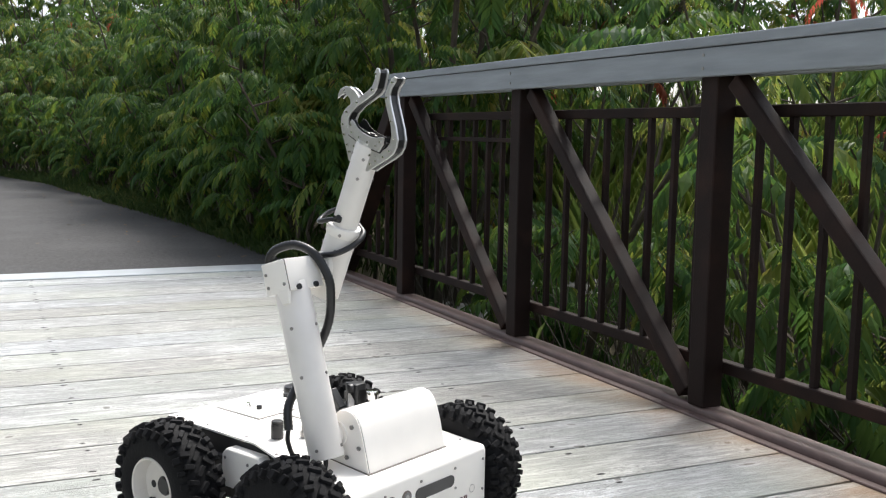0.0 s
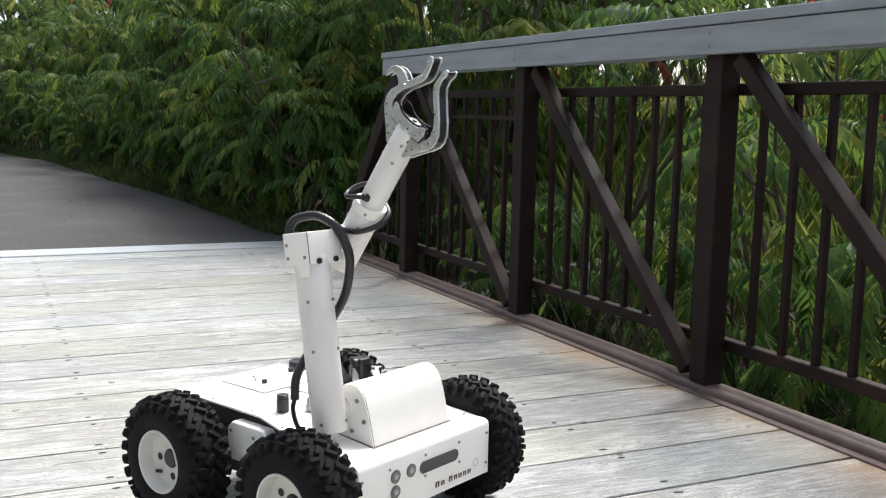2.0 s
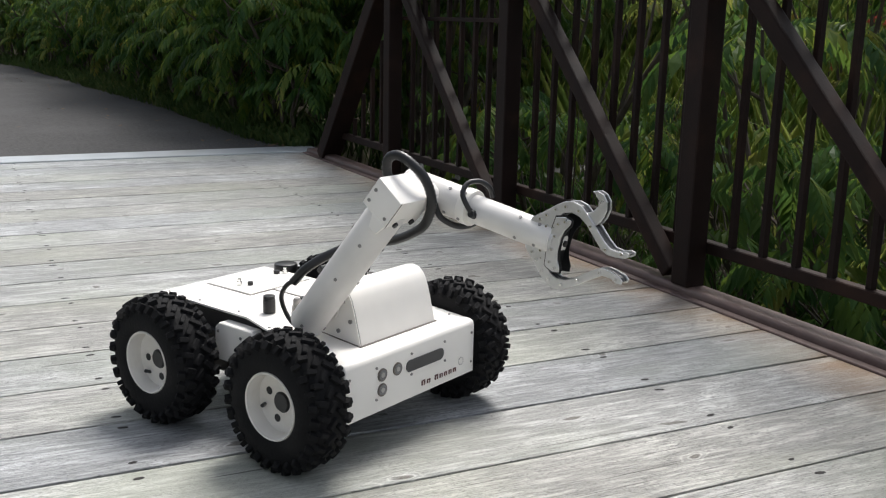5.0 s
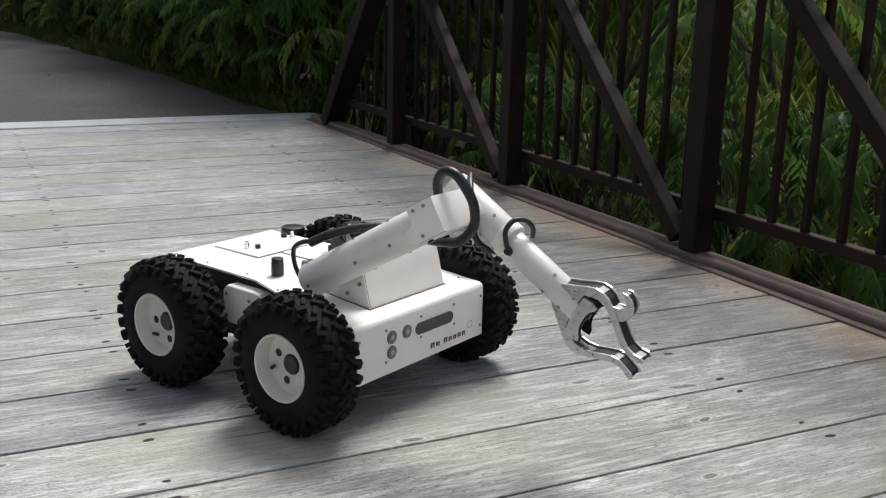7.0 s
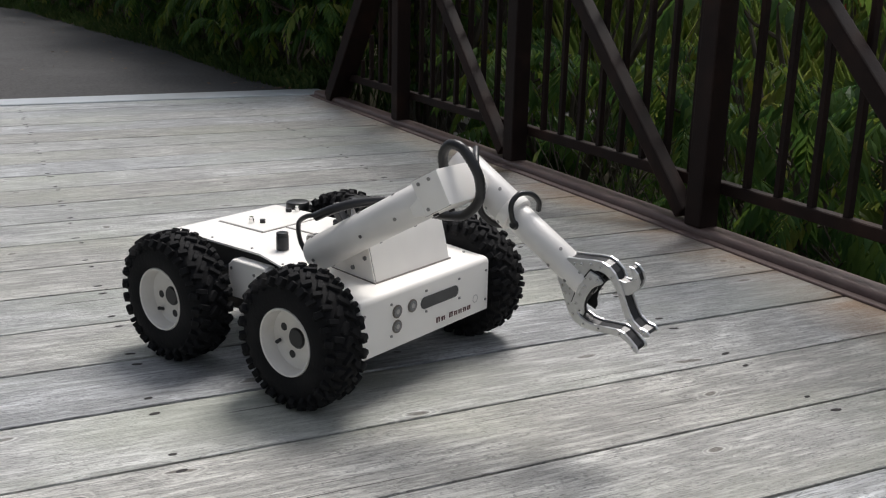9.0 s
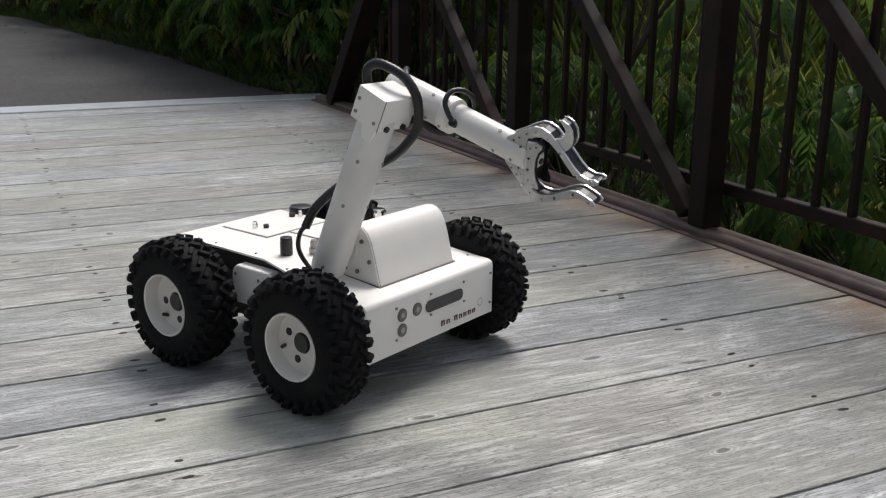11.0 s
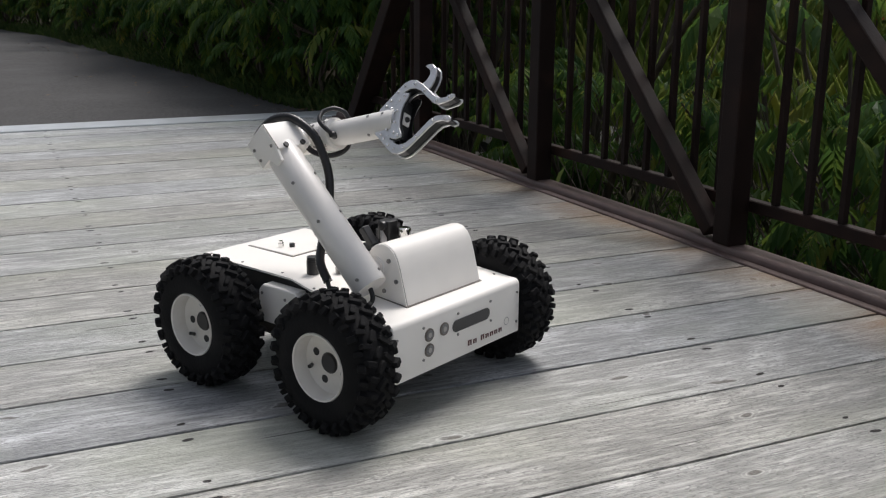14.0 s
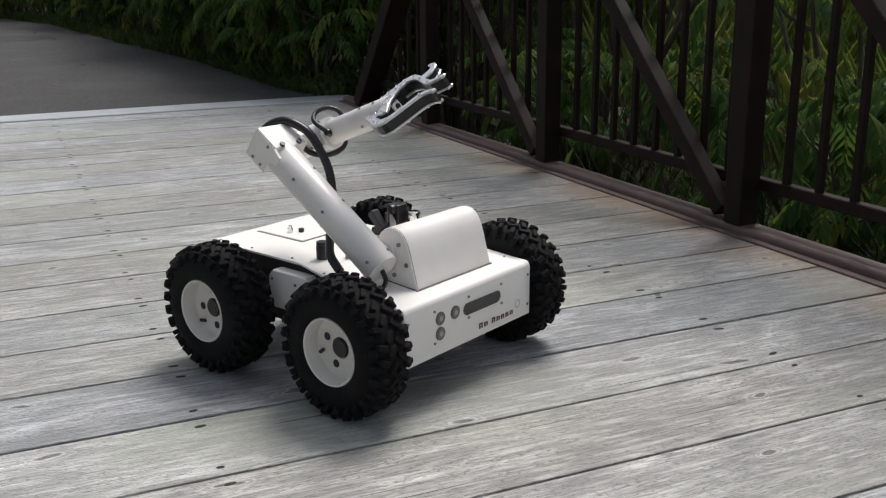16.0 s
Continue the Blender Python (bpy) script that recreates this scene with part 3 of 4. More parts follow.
    part("knob", cyl(cyl(B(), (-0.018, 0.158, 0.214), (-0.018, 0.158, 0.248), 0.007, 16), (-0.018, 0.158, 0.247), (-0.018, 0.158, 0.266), 0.0145, 20, bev=0.002), M_CHROME, robot, "polished knob", smooth=True)
    part("connector", cyl(cyl(B(), (-0.105, 0.175, 0.214), (-0.105, 0.175, 0.226), 0.013, 18), (-0.105, 0.175, 0.226), (-0.105, 0.175, 0.246), 0.008, 14), M_BLACK, robot, smooth=True)
    # side motor box between the wheels
    for s in (-1, 1):
        bm = plate(B(), [(-0.112, 0.188), (-0.100, 0.200), (-0.008, 0.199), (0.000, 0.190), (-0.004, 0.135), (-0.018, 0.123), (-0.108, 0.123), (-0.116, 0.135)], s * 0.142, s * 0.170, 0.002)
        sb = part("side_cover", bm, M_WHITE, robot, "white side motor cover", smooth=True)
        screws([(-0.102, s * 0.170, 0.182), (-0.036, s * 0.170, 0.180), (-0.106, s * 0.170, 0.137)], (0, s, 0), sb)
        part("side_opening", box(B(), -0.0022, 0.0012, min(s * 0.146, s * 0.166), max(s * 0.146, s * 0.166), 0.140, 0.187), M_HOLE, sb)
        part("axle_plate", box(B(), -0.25, 0.24, min(s * 0.143, s * 0.155), max(s * 0.143, s * 0.155), 0.095, 0.175, 0.002), M_MATT, robot)
    # front panel fittings
    xf = 0.2625
    win = [(0.5 * math.copysign(0.092, c) + 0.0118 * math.cos(a), 0.0118 * math.sin(a)) for a, c in [(radians(k * 12), math.cos(radians(k * 12 + 0.1))) for k in range(30)]]
    bm = B()
    f = bm.faces.new([bm.verts.new((xf, 0.0315 + u, 0.153 + v)) for u, v in win])
    r = bmesh.ops.extrude_face_region(bm, geom=[f])
    bmesh.ops.translate(bm, verts=[v for v in r["geom"] if isinstance(v, bmesh.types.BMVert)], vec=(0.0012, 0, 0))
    bmesh.ops.recalc_face_normals(bm, faces=bm.faces[:])
    part("sensor_window", bm, M_GLASSD, body, "smoked oblong sensor window")
    for y, z in ((-0.094, 0.157), (-0.094, 0.128), (-0.051, 0.157)):
        lens = part("sensor", cyl(B(), (xf - 0.002, y, z), (xf + 0.0014, y, z), 0.0125, 24), M_SEAM, body, "round ultrasonic sensor")
        part("sensor_mesh", cyl(B(), (xf, y, z), (xf + 0.0022, y, z), 0.0098, 20), M_MESH, lens)
        part("sensor_core", cyl(B(), (xf, y, z), (xf + 0.0028, y, z), 0.0048, 16), M_GREYP, lens)
    # print: plain bars for the maker's mark, and a small ring
    y = 0.022
    for k, wd in enumerate((0.0155, 0.0145, 0, 0.0145, 0.0135, 0.0135, 0.0135, 0.0135)):
        if wd == 0:
            y += 0.009
            continue
        h = 0.0105 if k in (0, 3) else 0.0085
        z = 0.1025
        part("print_mark", box(B(), xf - 0.001, xf + 0.0006, y, y + wd * 0.26, z, z + h), M_RED, body)
        part("print_mark", box(B(), xf - 0.001, xf + 0.0006, y + wd * 0.50, y + wd * 0.70, z, z + h), M_RED, body)
        part("print_mark", box(B(), xf - 0.001, xf + 0.0006, y + wd * 0.26, y + wd * 0.50, z + h * 0.78, z + h), M_RED, body)
        y += wd + 0.001
    bm = B()
    for k in range(24):
        a, b = 2 * math.pi * k / 24, 2 * math.pi * (k + 1) / 24
        q = [bm.verts.new((xf + 0.0006, 0.147 + r * math.cos(t), 0.120 + r * math.sin(t))) for r, t in ((0.0085, a), (0.0085, b), (0.0070, b), (0.0070, a))]
        bm.faces.new(q)
    part("print_ring", bm, M_GREYP, body)
    pts = [(xf, y, z) for y, z in ((-0.110, 0.174), (-0.110, 0.113), (-0.010, 0.176), (-0.010, 0.135), (0.092, 0.175), (0.094, 0.135), (-0.182, 0.170), (0.182, 0.172), (0.182, 0.110))]
    screws(pts, (1, 0, 0), body, 0.0026)
    screws([(-0.30, -0.135, 0.2195), (-0.20, -0.135, 0.2192), (-0.08, -0.135, 0.2188), (0.04, -0.165, 0.217), (0.21, 0.175, 0.2012), (0.21, -0.175, 0.2012)], (0, 0, 1), robot, 0.0026)
    # arm housing: sloped front, rounded crest
    pr = [(0.214, 0.201), (0.198, 0.262), (0.190, 0.285), (0.182, 0.298), (0.170, 0.307), (0.156, 0.310), (0.140, 0.307), (0.128, 0.298), (0.120, 0.285), (0.110, 0.258), (0.086, 0.2105)]
    housing = part("arm_housing", plate(B(), pr, -0.096, 0.122, 0.0008), M_WHITE, robot, "white arm housing with rounded crest", smooth=True)
    part("housing_end", plate(B(), pr, -0.1005, -0.0975, 0.0008), M_WHITE, housing)
    part("housing_seam", plate(B(), [(0.1515 + (x - 0.1515) * 0.985, 0.2 + (z - 0.2) * 0.985) for x, z in pr], -0.0978, -0.0955), M_SEAM, housing)
    part("housing_seam", plate(B(), [(0.217, 0.1975), (0.217, 0.2022), (0.084, 0.2135), (0.084, 0.209)], -0.103, 0.1235), M_SEAM, housing)
    part("shaft", cyl(cyl(B(), (PIVOT[0], -0.10, PIVOT[1]), (PIVOT[0], -0.122, PIVOT[1]), 0.016, 24), (PIVOT[0], -0.099, PIVOT[1]), (PIVOT[0], -0.104, PIVOT[1]), 0.023, 24), M_WHITE, housing, smooth=True)
    screws([(0.172, -0.1005, 0.281), (0.190, -0.1005, 0.245), (0.128, -0.1005, 0.235), (0.160, -0.1005, 0.222)], (0, -1, 0), housing, 0.0042, 0.003)


def wheel_meshes():
    """Rim, tyre with knobby tread, hub; the axle along y, the outer face at -y."""
    hw = WHEEL_W / 2
    R = WHEEL_R - 0.006
    tyre = lathe_y(B(), [(0.060, -hw + 0.010), (0.064, -hw + 0.003), (0.074, -hw), (0.090, -hw + 0.0005), (0.106, -hw + 0.006), (R - 0.004, -hw + 0.014), (R, -hw + 0.026), (R + 0.001, 0),
                         (R, hw - 0.026), (R - 0.004, hw - 0.014), (0.106, hw - 0.006), (0.090, hw), (0.064, hw - 0.003), (0.060, hw - 0.010)], 56)
    rnd = random.Random(11)
    n = 27
    tread = B()

    def knob(a, y, r, ly, lz, h, skew, tilt):
        """A worn tread block, wider at its foot, with a rounded head."""
        m = Matrix.Rotation(-a, 4, 'Y') @ Matrix.Translation((r, y, 0)) @ Matrix.Rotation(tilt, 4, 'Z') @ Matrix.Rotation(skew, 4, 'X')
        rings = []
        for x, k in ((-0.006, 1.10), (h * 0.82, 0.97), (h, 0.84)):
            ring = [(1, 0.72), (0.84, 1), (-0.84, 1), (-1, 0.72), (-1, -0.72), (-0.84, -1), (0.84, -1), (1, -0.72)]
            rings.append([tread.verts.new(m @ Vector((x, u * ly * k / 2, v * lz * k / 2))) for u, v in ring])
        for p, q in zip(rings, rings[1:]):
            for i in range(8):
                tread.faces.new((p[i], p[(i + 1) % 8], q[(i + 1) % 8], q[i]))
        tread.faces.new(rings[-1])

    for k in range(n):
        for s in (-1, 1):
            j = lambda: rnd.uniform(-0.014, 0.014)
            a = 2 * math.pi * (k + (0.5 if s > 0 else 0)) / n
            knob(a + j(), s * 0.0105, R - 0.0005, 0.024, 0.0095 * rnd.uniform(0.85, 1.15), 0.0078, -0.75 * s, 0.0)
            knob(a + 0.11 + j(), s * 0.0285, R - 0.002, 0.019, 0.0100 * rnd.uniform(0.85, 1.2), 0.0085, 0.35 * s, 0.30 * s)
            knob(a + 0.05 + j(), s * 0.0385, R - 0.0125, 0.017, 0.0090 + 0.004 * (k % 2), 0.0085, 0.15 * s, 0.95 * s)
            if k % 2:
                knob(a + 0.05 + j(), s * (hw - 0.0035), 0.103, 0.013, 0.0085, 0.0035, 0.0, 1.35 * s)
    bmesh.ops.recalc_face_normals(tread, faces=tread.faces[:])
    rim = lathe_y(B(), [(0.0605, hw - 0.01), (0.0605, -hw + 0.010), (0.0630, -hw + 0.005), (0.0615, -hw + 0.002), (0.0585, -hw + 0.003), (0.0565, -hw + 0.012), (0.0555, -hw + 0.031), (0.050, -hw + 0.0350), (0.027, -hw + 0.0350), (0.025, -hw + 0.034), (0.019, -hw + 0.034)], 48)
    hub = cyl(B(), (0, -hw + 0.056, 0), (0, -hw + 0.0335, 0), 0.0195, 24)
    bmesh.ops.create_cone(hub, cap_ends=True, segments=24, radius1=0.0185, radius2=0.0165, depth=0.004, matrix=Matrix.Translation((0, -hw + 0.0320, 0)) @ Matrix.Rotation(radians(90), 4, 'X'))
    return tyre, tread, rim, hub


def build_wheels():
    tyre, tread, rim, hub = wheel_meshes()
    hw = WHEEL_W / 2
    first = part("wheel", rim, M_RIM, robot, "off-white rim with a knobby black tyre", smooth=True)
    part("tyre", tyre, M_RUBBER, first, "black rubber tyre", smooth=True)
    tagged(part("tread", tread, M_RUBBER, first, smooth=True), "knobby black rubber tread", kind="stuff")
    part("hub", hub, M_BLACK, first, smooth=True)
    for k in range(4):
        a = radians(35 + 90 * k)
        x, z = 0.036 * math.cos(a), 0.036 * math.sin(a)
        part("lug_hole", cyl(B(), (x, -hw + 0.041, z), (x, -hw + 0.0344, z), 0.0075, 16), M_HOLE, first)
    part("valve", cyl(B(), (-0.0127, -hw + 0.037, -0.0473), (-0.0100, -hw + 0.020, -0.0370), 0.0036, 10), M_BLACK, first)
    first.matrix_basis = pose(0.168, -0.243, WHEEL_R, 0, 57, 0)
    for x, y, turn, flip in ((-0.182, -0.243, 28, 0), (0.168, 0.243, 40, 180), (-0.182, 0.243, 120, 180)):
        copy_thing(first, pose(x, y, WHEEL_R, 0, 0, flip) @ pose(0, 0, 0, 0, turn, 0))


def build_upper_arm():
    """Along +x from the shoulder at the origin; -y faces outward."""
    a = part("upper_arm", cyl(B(), (-0.034, 0, 0), (0.288, 0, 0), 0.0325, 40, bev=0.0015), M_ARMW, robot, "pearl-grey upper arm tube", smooth=True)
    part("end_cap", cyl(B(), (-0.0365, 0, 0), (-0.0335, 0, 0), 0.0315, 36), M_ARMW, a)
    blk = box(B(), 0.272, 0.331, -0.036, 0.050, -0.031, 0.031, 0.0025, 2)
    part("elbow_block", blk, M_WHITE, a, "white elbow gearbox block", smooth=True)
    part("block_seam", box(B(), 0.2725, 0.3305, -0.0345, -0.0325, -0.0312, 0.0312), M_SEAM, a)
    # the block's lower tongue on the tube
    part("elbow_bracket", plate(B(), [(0.250, -0.024), (0.250, -0.006), (0.276, 0.004), (0.276, -0.030)], -0.0365, -0.030, 0.001), M_WHITE, a)
    part("elbow_shaft", cyl(B(), (0.310, 0.048, 0), (0.310, 0.078, 0), 0.018, 28), M_ALU, a, smooth=True)
    screws([(0.277, -0.012, -0.031), (0.277, 0.030, -0.031)], (0, 0, -1), a, 0.0055, 0.004, "rubber_plug", M_BLACK)
    sc = [(0.310, -0.036, 0.022), (0.286, -0.036, -0.022), (0.286, -0.036, 0.022)]
    screws(sc, (0, -1, 0), a)
    for ang in (200, 292, 112):
        d = Vector((0, math.cos(radians(ang)), math.sin(radians(ang))))
        screws([Vector((u, 0, 0)) + d * 0.0328 for u in (0.205, 0.115, -0.018)], d, a)
    # thick hose over the elbow and along the tube
    part("hose", sweep(B(), [(0.300, 0.020, 0.028), (0.314, 0.016, 0.054), (0.336, 0.014, 0.064), (0.354, 0.016, 0.052), (0.360, 0.020, 0.026), (0.356, 0.028, -0.006), (0.332, 0.038, -0.036), (0.285, 0.050, -0.047), (0.245, 0.056, -0.036), (0.205, 0.058, -0.016), (0.17, 0.052, 0.010), (0.135, 0.036, 0.036), (0.10, 0.008, 0.050), (0.065, -0.018, 0.056), (0.025, -0.026, 0.058)], 0.0085, 12, 0.05), M_HOSE, a, "thick black corrugated hose", smooth=True)
    part("cable", sweep(B(), [(0.030, -0.025, 0.058), (0.004, -0.026, 0.066), (-0.032, -0.018, 0.064), (-0.056, -0.008, 0.038), (-0.056, -0.004, 0.010), (-0.036, 0, 0.002)], 0.0045, 10), M_BLACK, a, smooth=True)
    return a


def build_forearm():
    """Along +x from the elbow at the origin."""
    f = part("forearm", cyl(B(), (-0.062, 0, 0), (0.083, 0, 0), 0.0295, 36, bev=0.001), M_ARMW, robot, "pearl-grey forearm sleeve and tube", smooth=True)
    part("elbow_hub", cyl(cyl(B(), (0, -0.052, 0), (0, -0.022, 0), 0.023, 28), (0, -0.036, 0), (0, -0.026, 0), 0.028, 28), M_WHITE, f, smooth=True)
    part("sleeve_ring", cyl(B(), (0.066, 0, 0), (0.0845, 0, 0), 0.0318, 36, bev=0.001), M_WHITE, f, smooth=True)
    part("inner_tube", cyl(B(), (0.07, 0, 0), (0.249, 0, 0), 0.0245, 36, bev=0.001), M_ARMW, f, smooth=True)
    for ang in (215, 305, 35, 125):
        d = Vector((0, math.cos(radians(ang)), math.sin(radians(ang))))
        screws([Vector((u, 0, 0)) + d * r for u, r in ((0.073, 0.0318), (0.040, 0.0293), (0.186, 0.0243), (0.224, 0.0243))], d, f, 0.003)
    part("hose", sweep(B(), [(-0.050, 0.010, 0.034), (-0.030, -0.014, 0.035), (-0.004, -0.033, 0.026), (0.022, -0.037, 0.002), (0.040, -0.030, -0.026), (0.062, -0.004, -0.039), (0.078, 0.024, -0.030), (0.082, 0.038, 0.0)], 0.0055, 12, 0.0), M_HOSE, f, "thin black hose wound round the sleeve", smooth=True)
    part("cable_loop", sweep(B(), [(0.100, -0.024, -0.002), (0.092, -0.034, 0.012), (0.080, -0.036, 0.030), (0.076, -0.020, 0.045), (0.086, 0.000, 0.049), (0.098, 0.014, 0.040), (0.104, 0.020, 0.024)], 0.0045, 12), M_HOSE, f, smooth=True)
    part("cable_gland", cyl(B(), (0.100, -0.022, -0.002), (0.100, -0.032, 0.000), 0.0085, 16, 0.006), M_BLACK, f, smooth=True)
    return f


FINGER = [(0.2030, 0.0147), (0.2050, 0.0267), (0.2240, 0.0423), (0.2440, 0.0607), (0.2580, 0.0708), (0.2720, 0.0745), (0.2870, 0.0718), (0.3040, 0.0607), (0.3220, 0.0460), (0.3400, 0.0313), (0.3520, 0.0239), (0.3660, 0.0230), (0.3780, 0.0276), (0.3860, 0.0258),
          (0.3870, 0.0193), (0.3800, 0.0138), (0.3640, 0.0110), (0.3500, 0.0101), (0.3380, 0.0147), (0.3200, 0.0294), (0.3030, 0.0442), (0.2880, 0.0524), (0.2740, 0.0543), (0.2620, 0.0497), (0.2540, 0.0405), (0.2500, 0.0276), (0.2470, 0.0147)]
HOOK = [(0.2950, 0.0616), (0.3070, 0.0680), (0.3135, 0.0781), (0.3120, 0.0873), (0.3040, 0.0947), (0.2980, 0.0984), (0.3060, 0.1011), (0.3170, 0.0984), (0.3260, 0.0892), (0.3290, 0.0763), (0.3270, 0.0634), (0.3220, 0.0524), (0.3160, 0.0468)]
PALM = [(0.251, 0.041), (0.267, 0.046), (0.279, 0.043), (0.278, 0.036), (0.2715, 0.025), (0.268, 0.011), (0.268, -0.011), (0.2715, -0.025), (0.278, -0.036), (0.279, -0.043), (0.267, -0.046), (0.251, -0.041), (0.2485, -0.018), (0.2485, 0.018)]


FINGER_RIVETS = [(0.222, 0.028), (0.232, 0.038), (0.246, 0.052), (0.262, 0.062), (0.286, 0.062), (0.312, 0.045), (0.346, 0.019), (0.375, 0.021), (0.236, 0.021)]


def inset(pts, d):
    """The outline moved inward by d."""
    n = len(pts)
    area = sum(pts[i][0] * pts[(i + 1) % n][1] - pts[(i + 1) % n][0] * pts[i][1] for i in range(n))
    s = 1 if area > 0 else -1
    out = []
    for i in range(n):
        (x0, z0), (x1, z1), (x2, z2) = pts[i - 1], pts[i], pts[(i + 1) % n]
        tx, tz = x2 - x0, z2 - z0
        ln = math.hypot(tx, tz) or 1.0
        out.append((x1 - s * tz / ln * d, z1 + s * tx / ln * d))
    return out


def build_gripper():
    """In the forearm's space: the fingers lie in the x-z plane."""
    bm = cyl(B(), (0.244, 0, 0), (0.2535, 0, 0), 0.0225, 30)
    g = part("gripper", bm, M_ALU, robot, "two-fingered aluminium gripper, open", smooth=True)
    for s in (1, -1):
        fl = lambda pts: [(x, z * s) for x, z in (pts if s > 0 else pts[::-1])]
        shape, core_shape = inset(FINGER, 0.0012), inset(FINGER, 0.0042)
        core = part("finger", plate(B(), fl(core_shape), -0.0092, 0.0092), M_BLACK, g, "gripper finger: two metal plates on a black core")
        for y0, y1 in ((-0.0135, -0.0090), (0.0090, 0.0135)):
            part("finger_plate", plate(B(), fl(shape), y0, y1, 0.0008), M_ALU, core)
        for y in (-1, 1):
            screws([(x, y * 0.0133, z * s) for x, z in FINGER_RIVETS], (0, y, 0), core, 0.0034, 0.003, "rivet", M_CHROME, 0.65)
        if s > 0:
            for y0, y1 in ((-0.0090, -0.0052), (0.0052, 0.0090)):
                part("hook_plate", plate(B(), HOOK, y0, y1, 0.0008), M_ALU, core)
            part("hook_core", plate(B(), inset(HOOK, 0.0025), -0.0053, 0.0053), M_BLACK, core)
    for y0, y1 in ((-0.0185, -0.0145), (0.0145, 0.0185)):
        part("palm_plate", plate(B(), PALM, y0, y1, 0.0008), M_ALU, g)
    # black sheets behind the palm plates: the dark gap round them, as colour
    for y0, y1 in ((-0.0146, -0.0136), (0.0136, 0.0146)):
        part("palm_gap_shade", plate(B(), inset(PALM, -0.0032), y0, y1), M_BLACK, g)
    part("palm_core", box(B(), 0.2525, 0.2650, -0.0143, 0.0143, -0.037, 0.037, 0.002), M_BLACK, g)
    part("camera_plate", box(B(), 0.2640, 0.2675, -0.010, 0.010, -0.012, 0.012, 0.002), M_WHITE, g)
    part("lens", cyl(B(), (0.267, 0, 0), (0.2705, 0, 0), 0.0052, 16), M_BLACK, g)
    for y in (-1, 1):
        screws([(x, y * 0.0183, z) for x, z in ((0.259, 0.032), (0.2575, 0.011), (0.2575, -0.011), (0.259, -0.032), (0.270, 0.039), (0.270, -0.039))], (0, y, 0), g, 0.0032, 0.003, "rivet", M_CHROME, 0.65)
    return g


build_body()
build_wheels()
upper_arm, forearm, gripper = build_upper_arm(), build_forearm(), build_gripper()


# ---- plants ----
def frond_arrays(rnd, origin, heading, rise, length, pairs, leaf, droop):
    """A feather-like compound leaf: arching stalk, paired drooping leaflets. Returns points and triangles."""
    V, F = [], []
    d = Vector((math.cos(heading), math.sin(heading), 0))
    side = Vector((-d.y, d.x, 0))
    pos, pitch = Vector(origin), rise
    pts = [pos.copy()]
    n = pairs + 2
    for k in range(n):
        pos = pos + (d * math.cos(pitch) + Vector((0, 0, math.sin(pitch)))) * (length / n)
        pitch -= droop / n
        pts.append(pos.copy())
    # stalk
    for a, b in zip(pts[::2], pts[2::2]):
        i = len(V)
        V += [a + side * 0.002, a - side * 0.002, b]
        F.append((i, i + 1, i + 2))
    for k in range(2, n + 1):
        c = pts[k]
        t = (pts[k] - pts[k - 1]).normalized()
        env = math.sin(math.pi * (0.22 + 0.68 * (k - 1) / n)) ** 0.7
        for s in ((1, -1) if k < n else (0,)):
            dirn = (t * (0.55 if s else 1.0) + side * s * 0.85 + Vector((0, 0, -0.55 - rnd.uniform(0, 0.75)))).normalized()
            L = leaf * env * rnd.uniform(0.82, 1.12)
            w = L * rnd.uniform(0.15, 0.21)
            wd = (t - dirn * t.dot(dirn)).normalized() if s else side
            up = dirn.cross(wd).normalized() * (0.35 * w)
            i = len(V)
            V += [c, c + dirn * L * 0.42 + wd * w + up, c + dirn * L + Vector((0, 0, -0.10 * L)), c + dirn * L * 0.42 - wd * w + up, c + dirn * L * 0.5]
            F += [(i, i + 1, i + 4), (i + 1, i + 2, i + 4), (i, i + 4, i + 3), (i + 4, i + 2, i + 3)]
    return V, F


def limb(bm, pts, r0, r1, seg=6):
    rings = []
    for i, c in enumerate(pts):
        t = (pts[min(i + 1, len(pts) - 1)] - pts[max(i - 1, 0)]).normalized()
        s = t.cross(Vector((0.3, 0.9, 0.1))).normalized()
        u = s.cross(t)
        r = r0 + (r1 - r0) * i / (len(pts) - 1)
        rings.append([bm.verts.new(c + (s * math.cos(2 * math.pi * k / seg) + u * math.sin(2 * math.pi * k / seg)) * r) for k in range(seg)])
    for p, q in zip(rings, rings[1:]):
        for k in range(seg):
            bm.faces.new((p[k], p[(k + 1) % seg], q[(k + 1) % seg], q[k]))


